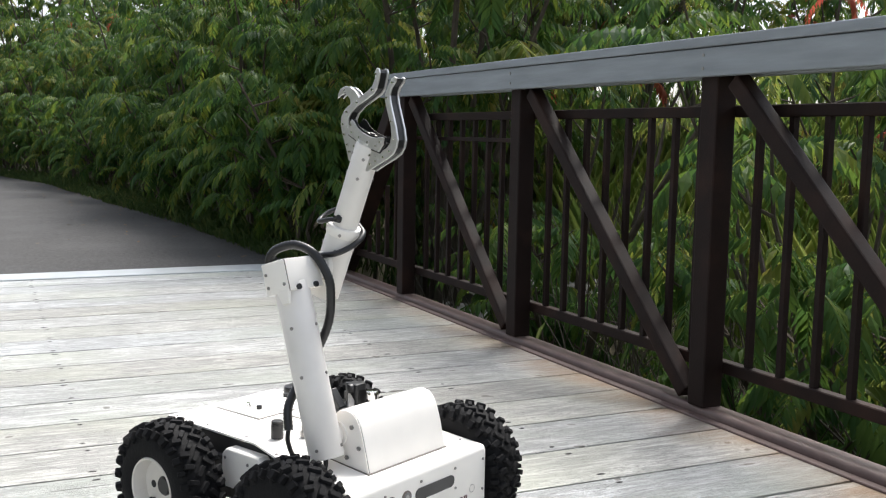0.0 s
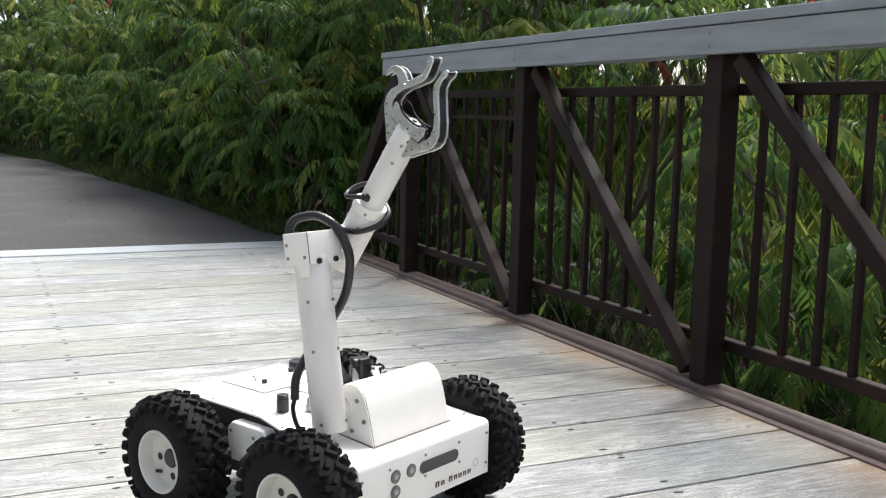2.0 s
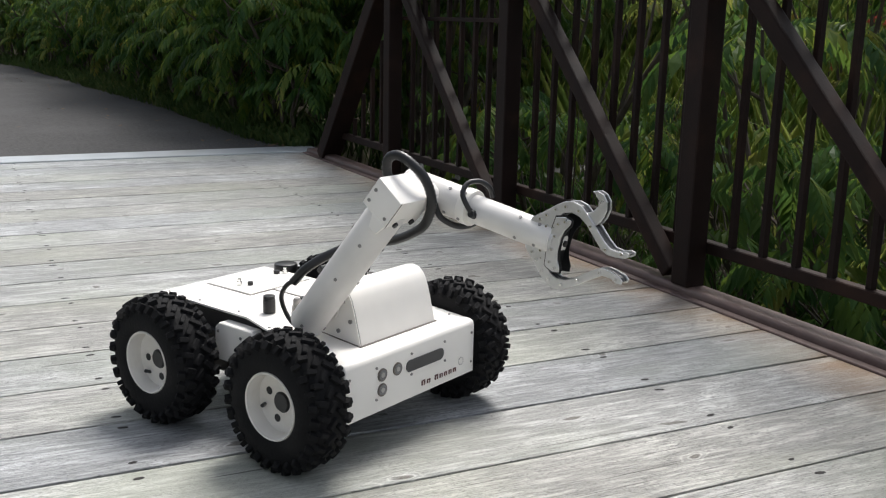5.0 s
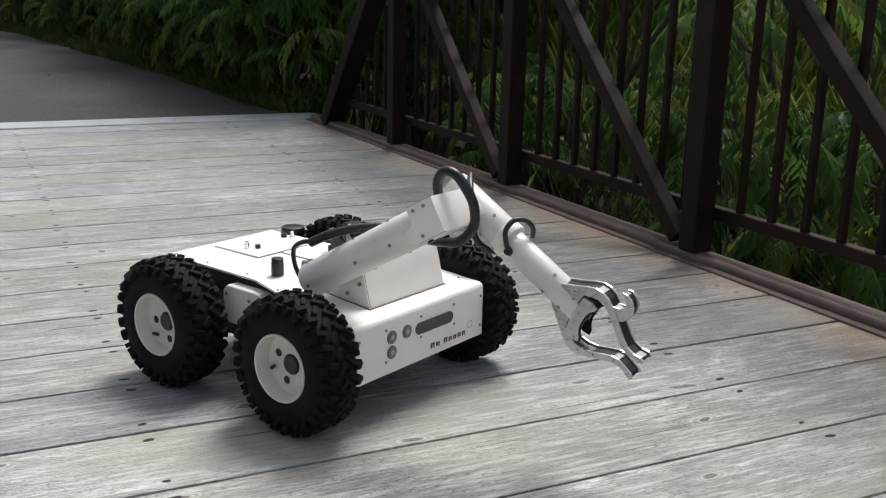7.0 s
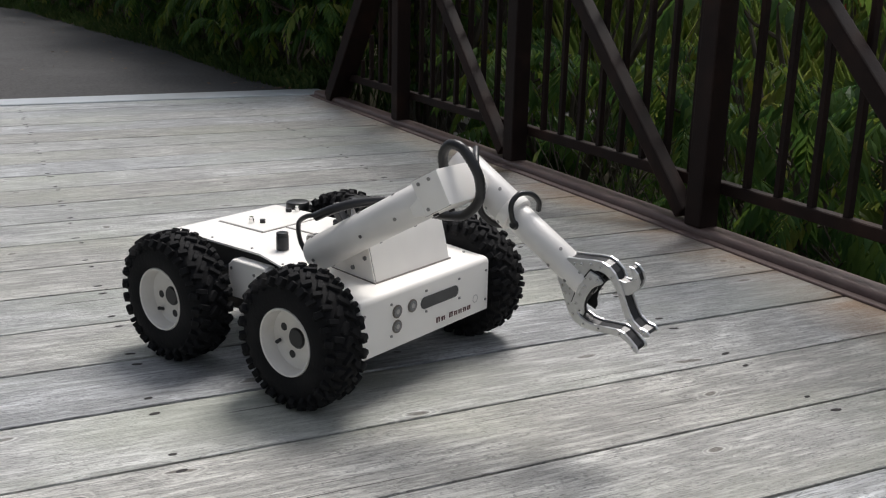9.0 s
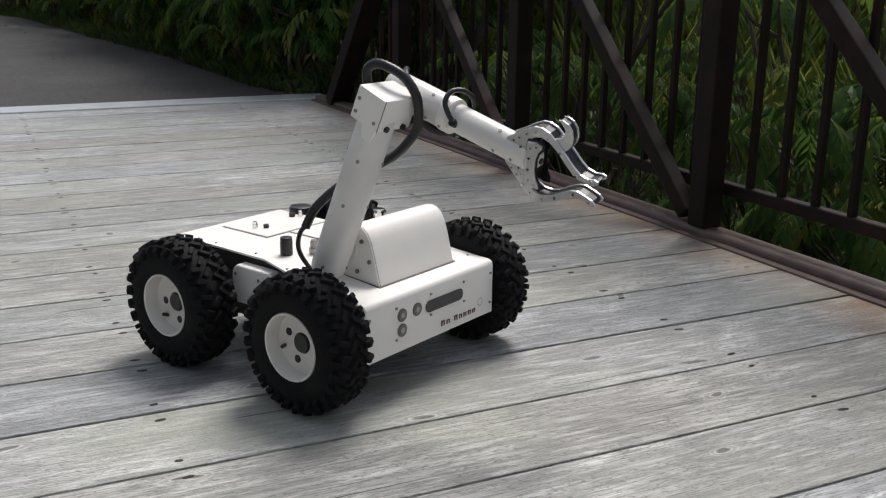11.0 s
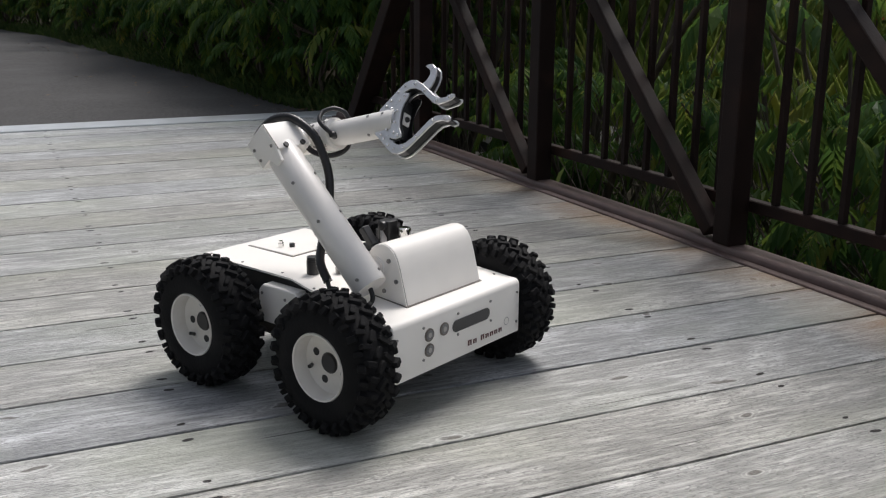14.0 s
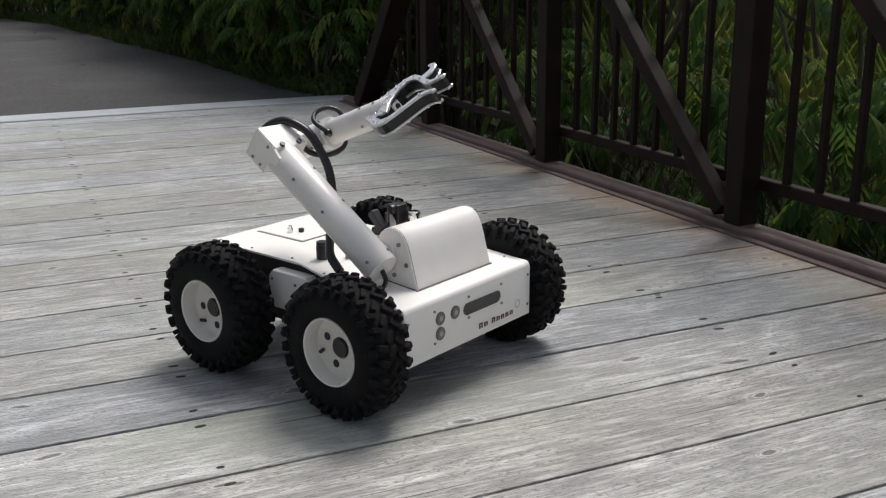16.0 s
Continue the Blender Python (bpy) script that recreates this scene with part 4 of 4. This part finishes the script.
def shrub(seed, height, spread, stems, name="sumac_shrub", label="leafy green sumac shrub with feathery leaves turning yellow", low=True, autumn=0.04, yellow=0.16, big=1.0, first=3):
    rnd = random.Random(seed)
    top = thing(name, label, "shrub", "shrubs beside the bridge and path")
    bm = B()
    V, F, M = [], [], []

    def whorl(c, n, ln, rise):
        h0 = rnd.uniform(0, 6.28)
        mi = rnd.choices((0, 1, 2), (1 - autumn - yellow, yellow, autumn))[0]
        for k in range(n):
            v, f = frond_arrays(rnd, c, h0 + 6.283 * k / n + rnd.uniform(-0.3, 0.3), rise + rnd.uniform(-0.35, 0.3), ln * rnd.uniform(0.75, 1.15), rnd.randint(8, 10), 0.098 * big * rnd.uniform(0.75, 1.2), rnd.uniform(1.1, 2.3))
            o = len(V)
            V.extend(v)
            F.extend(tuple(i + o for i in t) for t in f)
            m = mi if rnd.random() < 0.8 else rnd.choices((0, 1, 2), (0.85, 0.14, 0.01))[0]
            M.extend([m] * len(f))

    for s in range(stems):
        a = 6.283 * s / stems + rnd.uniform(-0.5, 0.5)
        H = height * rnd.uniform(0.65, 1.05)
        lean = spread * rnd.uniform(0.35, 1.0)
        base = Vector((0.14 * math.cos(a), 0.14 * math.sin(a), -0.08))
        pts = [base + Vector((math.cos(a) * lean * (k / 7) ** 1.4 + rnd.uniform(-0.03, 0.03), math.sin(a) * lean * (k / 7) ** 1.4 + rnd.uniform(-0.03, 0.03), H * k / 7)) for k in range(8)]
        limb(bm, pts, 0.018 * rnd.uniform(0.8, 1.5) * big, 0.006)
        whorl(pts[-1], rnd.randint(5, 8), 0.42 * big, 0.4)
        for k in range(2 if low else first, 7):
            for j in range(rnd.choice((1, 1, 2))):
                b = rnd.uniform(0, 6.283)
                e = pts[k] + Vector((math.cos(b), math.sin(b), 0.55)) * rnd.uniform(0.18, 0.42) * big
                mid = (pts[k] + e) / 2 + Vector((0, 0, -0.03))
                limb(bm, [pts[k], mid, e], 0.008, 0.004, 5)
                whorl(e, rnd.randint(3, 5), 0.36 * big, 0.25)
    part("trunk", bm, M_BARK, top, "thin grey-brown stems and limbs")
    me = bpy.data.meshes.new("crown")
    me.from_pydata([tuple(v) for v in V], [], F)
    for m in (M_LEAF, M_LEAF2, M_LEAF3):
        me.materials.append(m)
    me.polygons.foreach_set("material_index", M)
    ob = new("crown", me)
    ob.parent = top
    return top


def plant_all():
    rnd = random.Random(21)
    small = [shrub(100 + k, 1.5 + 0.2 * k, 0.7, 5, autumn=0.006, yellow=0.07) for k in range(3)]
    mid = [shrub(200 + k, 2.5 + 0.2 * k, 0.9, 6, autumn=0.012, yellow=0.17) for k in range(4)]
    warm = [shrub(250 + k, 2.6 + 0.2 * k, 0.8, 5, label="sumac shrub with yellow-green and reddening leaves", low=False, autumn=0.06, yellow=0.5) for k in range(2)]
    bare = [shrub(270 + k, 2.5 + 0.25 * k, 0.9, 6, label="open sumac shrub with bare lower stems and drooping leaves", low=False, autumn=0.05, yellow=0.22, first=5) for k in range(3)]
    seedling = [shrub(280 + k, 0.42 + 0.08 * k, 0.3, 4, label="low green sumac seedling beside the bridge", low=False, autumn=0.0, yellow=0.08, big=0.8) for k in range(2)]
    tall = [shrub(300 + k, 4.6 + 0.5 * k, 1.6, 6, "sumac_tree", "tall leafy sumac, behind the shrubs and added unseen left of the bridge", False, 0.0, 0.25, 1.5) for k in range(2)]
    used = set()

    def put(kinds, x, y, z=None):
        fresh = [q for q in kinds if q not in used]
        k = fresh[0] if fresh else rnd.choice(kinds)
        m = pose(x, y, (ground_z(x, y) if z is None else z) - 0.02, rnd.uniform(-4, 4), rnd.uniform(-4, 4), rnd.uniform(0, 360))
        if k in used:
            copy_thing(k, m)
        else:
            used.add(k)
            k.matrix_basis = m

    # hedge along the path
    y = 6.3
    while y < 24:
        e = edge_x(y)
        put(small, e + (rnd.uniform(0.3, 0.5) if y < 9.5 else rnd.uniform(0.5, 0.75)), y + rnd.uniform(-0.2, 0.2))
        if y > 7.5 or y < 6.4:
            put(mid, e + rnd.uniform(1.0, 1.3), y + rnd.uniform(-0.3, 0.3))
        if y < 7.7:
            y += 0.75
            continue
        if rnd.random() < 0.8:
            put(mid + warm, e + rnd.uniform(2.2, 2.9), y + rnd.uniform(-0.4, 0.4))
        if rnd.random() < 0.9:
            put(tall, e + rnd.uniform(3.4, 5.8), y + rnd.uniform(-0.4, 0.4))
        y += 0.75 if y < 12 else 1.1
    # beyond the bend, and the far side of the path
    for k in range(18):
        put(mid + warm, -9.5 + 0.75 * k + rnd.uniform(-0.2, 0.2), 27 + rnd.uniform(-1, 1.5) - 0.1 * k)
    for k in range(20):
        put(tall, -13 + 1.1 * k, 30.5 + rnd.uniform(-1, 2))
    for k in range(14):
        put(tall, 3 + 0.9 * k, 26 - 0.9 * k + rnd.uniform(-0.6, 0.6))
    # creek side, behind the railing
    y, k = 0.6, 0
    while y < 6.2:
        if k in (3, 6):
            put(small, 3.05 + rnd.uniform(-0.05, 0.2), y + rnd.uniform(-0.15, 0.15))
        if k % 3 == 1:
            put(bare, 3.6 + rnd.uniform(-0.2, 0.2), y + 0.2)
        y += 0.72
        k += 1
    put(tall, 2.95, 6.4)
    put(tall, 3.9, 7.4)
    # unseen trees added left of the bridge, to dim the skylight on the deck
    for k in range(6):
        put(tall, -4.6 + rnd.uniform(-0.5, 0.4), -3.2 + 1.7 * k)
    for k in range(6):
        put(warm, 6.6 + rnd.uniform(-0.7, 0.9), 1.6 + 1.35 * k + rnd.uniform(-0.3, 0.3))
    for k in range(11):
        put(tall, 14.5 + rnd.uniform(-0.4, 2.2), 0.0 + 1.5 * k)
        put(warm, 10.6 + rnd.uniform(-0.6, 1.2), 0.4 + 0.95 * k)
    for k in range(5):
        put(seedling, 2.70 + rnd.uniform(-0.06, 0.25), 1.3 + 1.0 * k + rnd.uniform(-0.2, 0.2))


def scatter():
    """Weeds at the path's edge, bare twigs on the bank, fallen leaves, stones."""
    rnd = random.Random(8)
    V, F = [], []
    for k in range(4200):
        y = 5.9 + 14 * rnd.random() ** 1.5
        d = abs(rnd.gauss(0.12, 0.22))
        x = edge_x(y) + d - 0.05
        h = rnd.uniform(0.04, 0.17) * (0.5 + min(1, d * 2))
        a = rnd.uniform(0, 6.283)
        o = len(V)
        tip = Vector((x + math.cos(a) * h * 0.7, y + math.sin(a) * h * 0.7, h * rnd.uniform(0.6, 1.1)))
        b = Vector((x, y, ground_z(x, y)))
        w = Vector((-math.sin(a), math.cos(a), 0)) * rnd.uniform(0.004, 0.011)
        mid = b * 0.4 + tip * 0.6 + Vector((0, 0, 0.03))
        V += [b, mid + w, tip, mid - w]
        F += [(o, o + 1, o + 2), (o, o + 2, o + 3)]
    for k in range(5200):
        x, y = 2.25 + 6.5 * rnd.random() ** 1.2, rnd.uniform(0.2, 8.5)
        if (2.9 < x < 3.5 and 1.2 < y < 2.3) or (x < 3.2 and rnd.random() < 0.93):
            continue
        h = rnd.uniform(0.06, 0.26) * (1 if x < 3.6 else 2.0)
        a = rnd.uniform(0, 6.283)
        o = len(V)
        b = Vector((x, y, ground_z(x, y)))
        tip = b + Vector((math.cos(a) * h * 0.6, math.sin(a) * h * 0.6, h))
        w = Vector((-math.sin(a), math.cos(a), 0)) * rnd.uniform(0.004, 0.011)
        mid = b * 0.4 + tip * 0.6 + Vector((0, 0, 0.03))
        V += [b, mid + w, tip, mid - w]
        F += [(o, o + 1, o + 2), (o, o + 2, o + 3)]
    me = bpy.data.meshes.new("weeds")
    me.from_pydata([tuple(v) for v in V], [], F)
    me.materials.append(M_WEED)
    tagged(new("weeds", me), "low green weeds along the path and the bank", "weeds", kind="stuff")
    V, F = [], []
    for k in range(15000):
        x, y = 4.2 + 7.5 * rnd.random(), rnd.uniform(0.5, 15)
        if x < edge_x(max(y, 5.6)) + 2.2 and y > 5.6:
            continue
        b = Vector((x, y, ground_z(x, y) - 0.02))
        h, a, o = rnd.uniform(0.35, 1.3), rnd.uniform(0, 6.283), len(V)
        tip = b + Vector((math.cos(a) * h * 0.45, math.sin(a) * h * 0.45, h))
        w = Vector((-math.sin(a), math.cos(a), 0)) * rnd.uniform(0.003, 0.009)
        mid = b * 0.45 + tip * 0.55 + Vector((0, 0, 0.12 * h))
        V += [b, mid + w, tip, mid - w]
        F += [(o, o + 1, o + 2), (o, o + 2, o + 3)]
    me = bpy.data.meshes.new("tall_grass")
    me.from_pydata([tuple(v) for v in V], [], F)
    me.materials.append(M_GRASS)
    tagged(new("tall_grass", me), "tall yellow-green grass among the shrubs", "grass", kind="stuff")
    bm = B()
    for k in range(620):
        x, y = 2.75 + 2.6 * rnd.random() ** 1.3, 0.3 + 5.8 * rnd.random() ** 1.6
        b = Vector((x, y, ground_z(x, y) - 0.03))
        a, ln = rnd.uniform(0, 6.283), rnd.uniform(0.5, 1.5)
        e = Vector((math.cos(a), math.sin(a), rnd.uniform(0.6, 2.6))).normalized() * ln
        e.x = max(e.x, 2.5 - x)
        limb(bm, [b, b + e * 0.5 + Vector((rnd.uniform(-0.06, 0.06), rnd.uniform(-0.06, 0.06), 0.03)), b + e], rnd.uniform(0.003, 0.009), 0.0015, 4)
    tagged(part("twigs", bm, M_TWIG), "bare brown twigs standing on the bank", "twigs", kind="stuff")
    # one crooked dark branch behind the railing
    br = thing("fallen_branch", "dark crooked branch leaning among the shrubs", "branch")
    bm = B()
    limb(bm, [Vector(p) for p in ((3.0, 4.62, -0.78), (3.0, 4.42, -0.2), (3.0, 4.20, 0.22), (3.0, 4.03, 0.44), (3.0, 3.84, 0.64), (3.02, 3.55, 0.98))], 0.026, 0.012, 8)
    limb(bm, [Vector(p) for p in ((3.0, 4.03, 0.44), (3.06, 4.0, 0.75), (3.12, 4.03, 1.0))], 0.012, 0.005, 6)
    part("limb", bm, M_BARK, br, smooth=True)
    V, F, M = [], [], []
    for k in range(110):
        y = 5.95 + 9 * rnd.random() ** 1.4
        x = edge_x(y) - abs(rnd.gauss(0, 0.35)) + 0.08
        if rnd.random() < 0.12:
            x, y = rnd.uniform(-1.0, 1.6), rnd.uniform(6.0, 10)
        a, s = rnd.uniform(0, 6.283), rnd.uniform(0.012, 0.03)
        o = len(V)
        c, e = Vector((math.cos(a), math.sin(a), 0.2)) * s, Vector((-math.sin(a), math.cos(a), 0.1)) * s * 0.5
        p = Vector((x, y, 0.010))
        V += [p - c, p + e, p + c, p - e]
        F += [(o, o + 1, o + 2), (o, o + 2, o + 3)]
    me = bpy.data.meshes.new("fallen_leaves")
    me.from_pydata([tuple(v) for v in V], [], F)
    me.materials.append(M_DEADLEAF)
    tagged(new("fallen_leaves", me), "scattered brown fallen leaves on the asphalt", "leaves", kind="stuff")


def stone(name_seed, x, y, z, sx, sy, sz):
    rnd = random.Random(name_seed)
    bm = B()
    bmesh.ops.create_icosphere(bm, subdivisions=3, radius=1)
    off = Vector((rnd.uniform(0, 50), rnd.uniform(0, 50), 0))
    for v in bm.verts:
        v.co *= 1 + 0.28 * noise.noise(v.co * 1.3 + off) + 0.08 * noise.noise(v.co * 4 + off)
        v.co = Vector((v.co.x * sx, v.co.y * sy, v.co.z * sz))
    ob = part("boulder", bm, M_ROCK, None, smooth=True)
    ob.matrix_basis = pose(x, y, z, 0, 0, rnd.uniform(0, 360))
    tagged(ob, "pale grey boulder on the creek bank", "boulder", "boulders on the bank")


plant_all()
scatter()
for args in ((1, 3.35, 7.2, -0.42, 0.55, 0.3, 0.16), (2, 3.9, 6.75, -0.45, 0.5, 0.35, 0.18), (3, 4.35, 6.4, -0.45, 0.45, 0.3, 0.15), (4, 3.0, 6.3, -0.5, 0.3, 0.22, 0.14), (5, 3.6, 3.55, -0.78, 0.22, 0.16, 0.10), (6, 3.85, 3.3, -0.78, 0.16, 0.14, 0.09), (7, 3.3, 3.7, -0.78, 0.15, 0.12, 0.08)):
    stone(*args)


# ---- movement of the arm ----
UPPER_DEG = [(0, 107), (1.0, 107), (1.5, 106), (2, 99.4), (2.5, 90.8), (3, 82.7), (3.5, 74.4), (4, 67), (5, 50.5), (5.9, 35.5), (6.4, 30.2), (7, 29.6), (9.2, 29.6), (9.6, 35), (10.2, 48.5), (10.8, 62),
             (11, 66.5), (11.5, 77.5), (12, 90), (12.5, 103), (13, 114), (13.5, 123), (14, 135.5), (14.5, 143.5), (15, 145.3), (16, 145)]
FORE_DEG = [(0, 68), (1.0, 68.3), (1.5, 66.8), (2, 56.5), (2.5, 44), (3, 34.2), (3.5, 22.6), (4, 11), (5, -10.5), (5.8, -27), (6.4, -31.5), (7, -32.1), (9.2, -32.1), (9.8, -29.5), (10.8, -20),
            (11, -17.3), (11.5, -11.6), (12, -7.2), (12.5, -0.3), (13, 5.6), (13.5, 9.0), (14, 13.5), (14.5, 17.5), (15, 20), (15.5, 21), (16, 20.6)]
ROLL_DEG = [(0, 0), (1.5, -1), (3.5, -11), (4.2, -10), (6.3, 12), (7, 15), (9.3, 15), (10.8, 20), (11, 20), (11.5, 15), (12, 8), (12.5, 0), (13, -9), (13.5, -19), (14, -30), (14.5, -40), (15, -50), (15.5, -55), (16, -57)]


def at(table, t):
    """Monotone smooth reading of a table."""
    ts, vs = [r[0] for r in table], [r[1] for r in table]
    if t <= ts[0]:
        return vs[0]
    for i in range(len(ts) - 1):
        if t <= ts[i + 1]:
            h = ts[i + 1] - ts[i]
            sl = [(vs[k + 1] - vs[k]) / (ts[k + 1] - ts[k]) for k in range(len(ts) - 1)]
            tan = lambda k: 0.0 if k == 0 or k == len(ts) - 1 or sl[k - 1] * sl[k] <= 0 else 2 * sl[k - 1] * sl[k] / (sl[k - 1] + sl[k])
            u = (t - ts[i]) / h
            return ((2 * u ** 3 - 3 * u ** 2 + 1) * vs[i] + (u ** 3 - 2 * u ** 2 + u) * h * tan(i) + (-2 * u ** 3 + 3 * u ** 2) * vs[i + 1] + (u ** 3 - u ** 2) * h * tan(i + 1))
    return vs[-1]


def motions():
    up, fo, gr = [], [], []
    for k in range(81):
        t = k * 0.2
        a, b, r = at(UPPER_DEG, t), at(FORE_DEG, t), at(ROLL_DEG, t)
        up.append((t, pose(PIVOT[0], ARM_Y, PIVOT[1], 0, -a, 0)))
        ex, ez = PIVOT[0] + UPPER * math.cos(radians(a)), PIVOT[1] + UPPER * math.sin(radians(a))
        m = pose(ex, FORE_Y, ez, 0, -b, 0) @ pose(-0.005, 0, FORE_DROP)
        fo.append((t, m))
        gr.append((t, m @ pose(0, 0, 0, r, 0, 0)))
    walk(upper_arm, up)
    walk(forearm, fo)
    walk(gripper, gr)


motions()
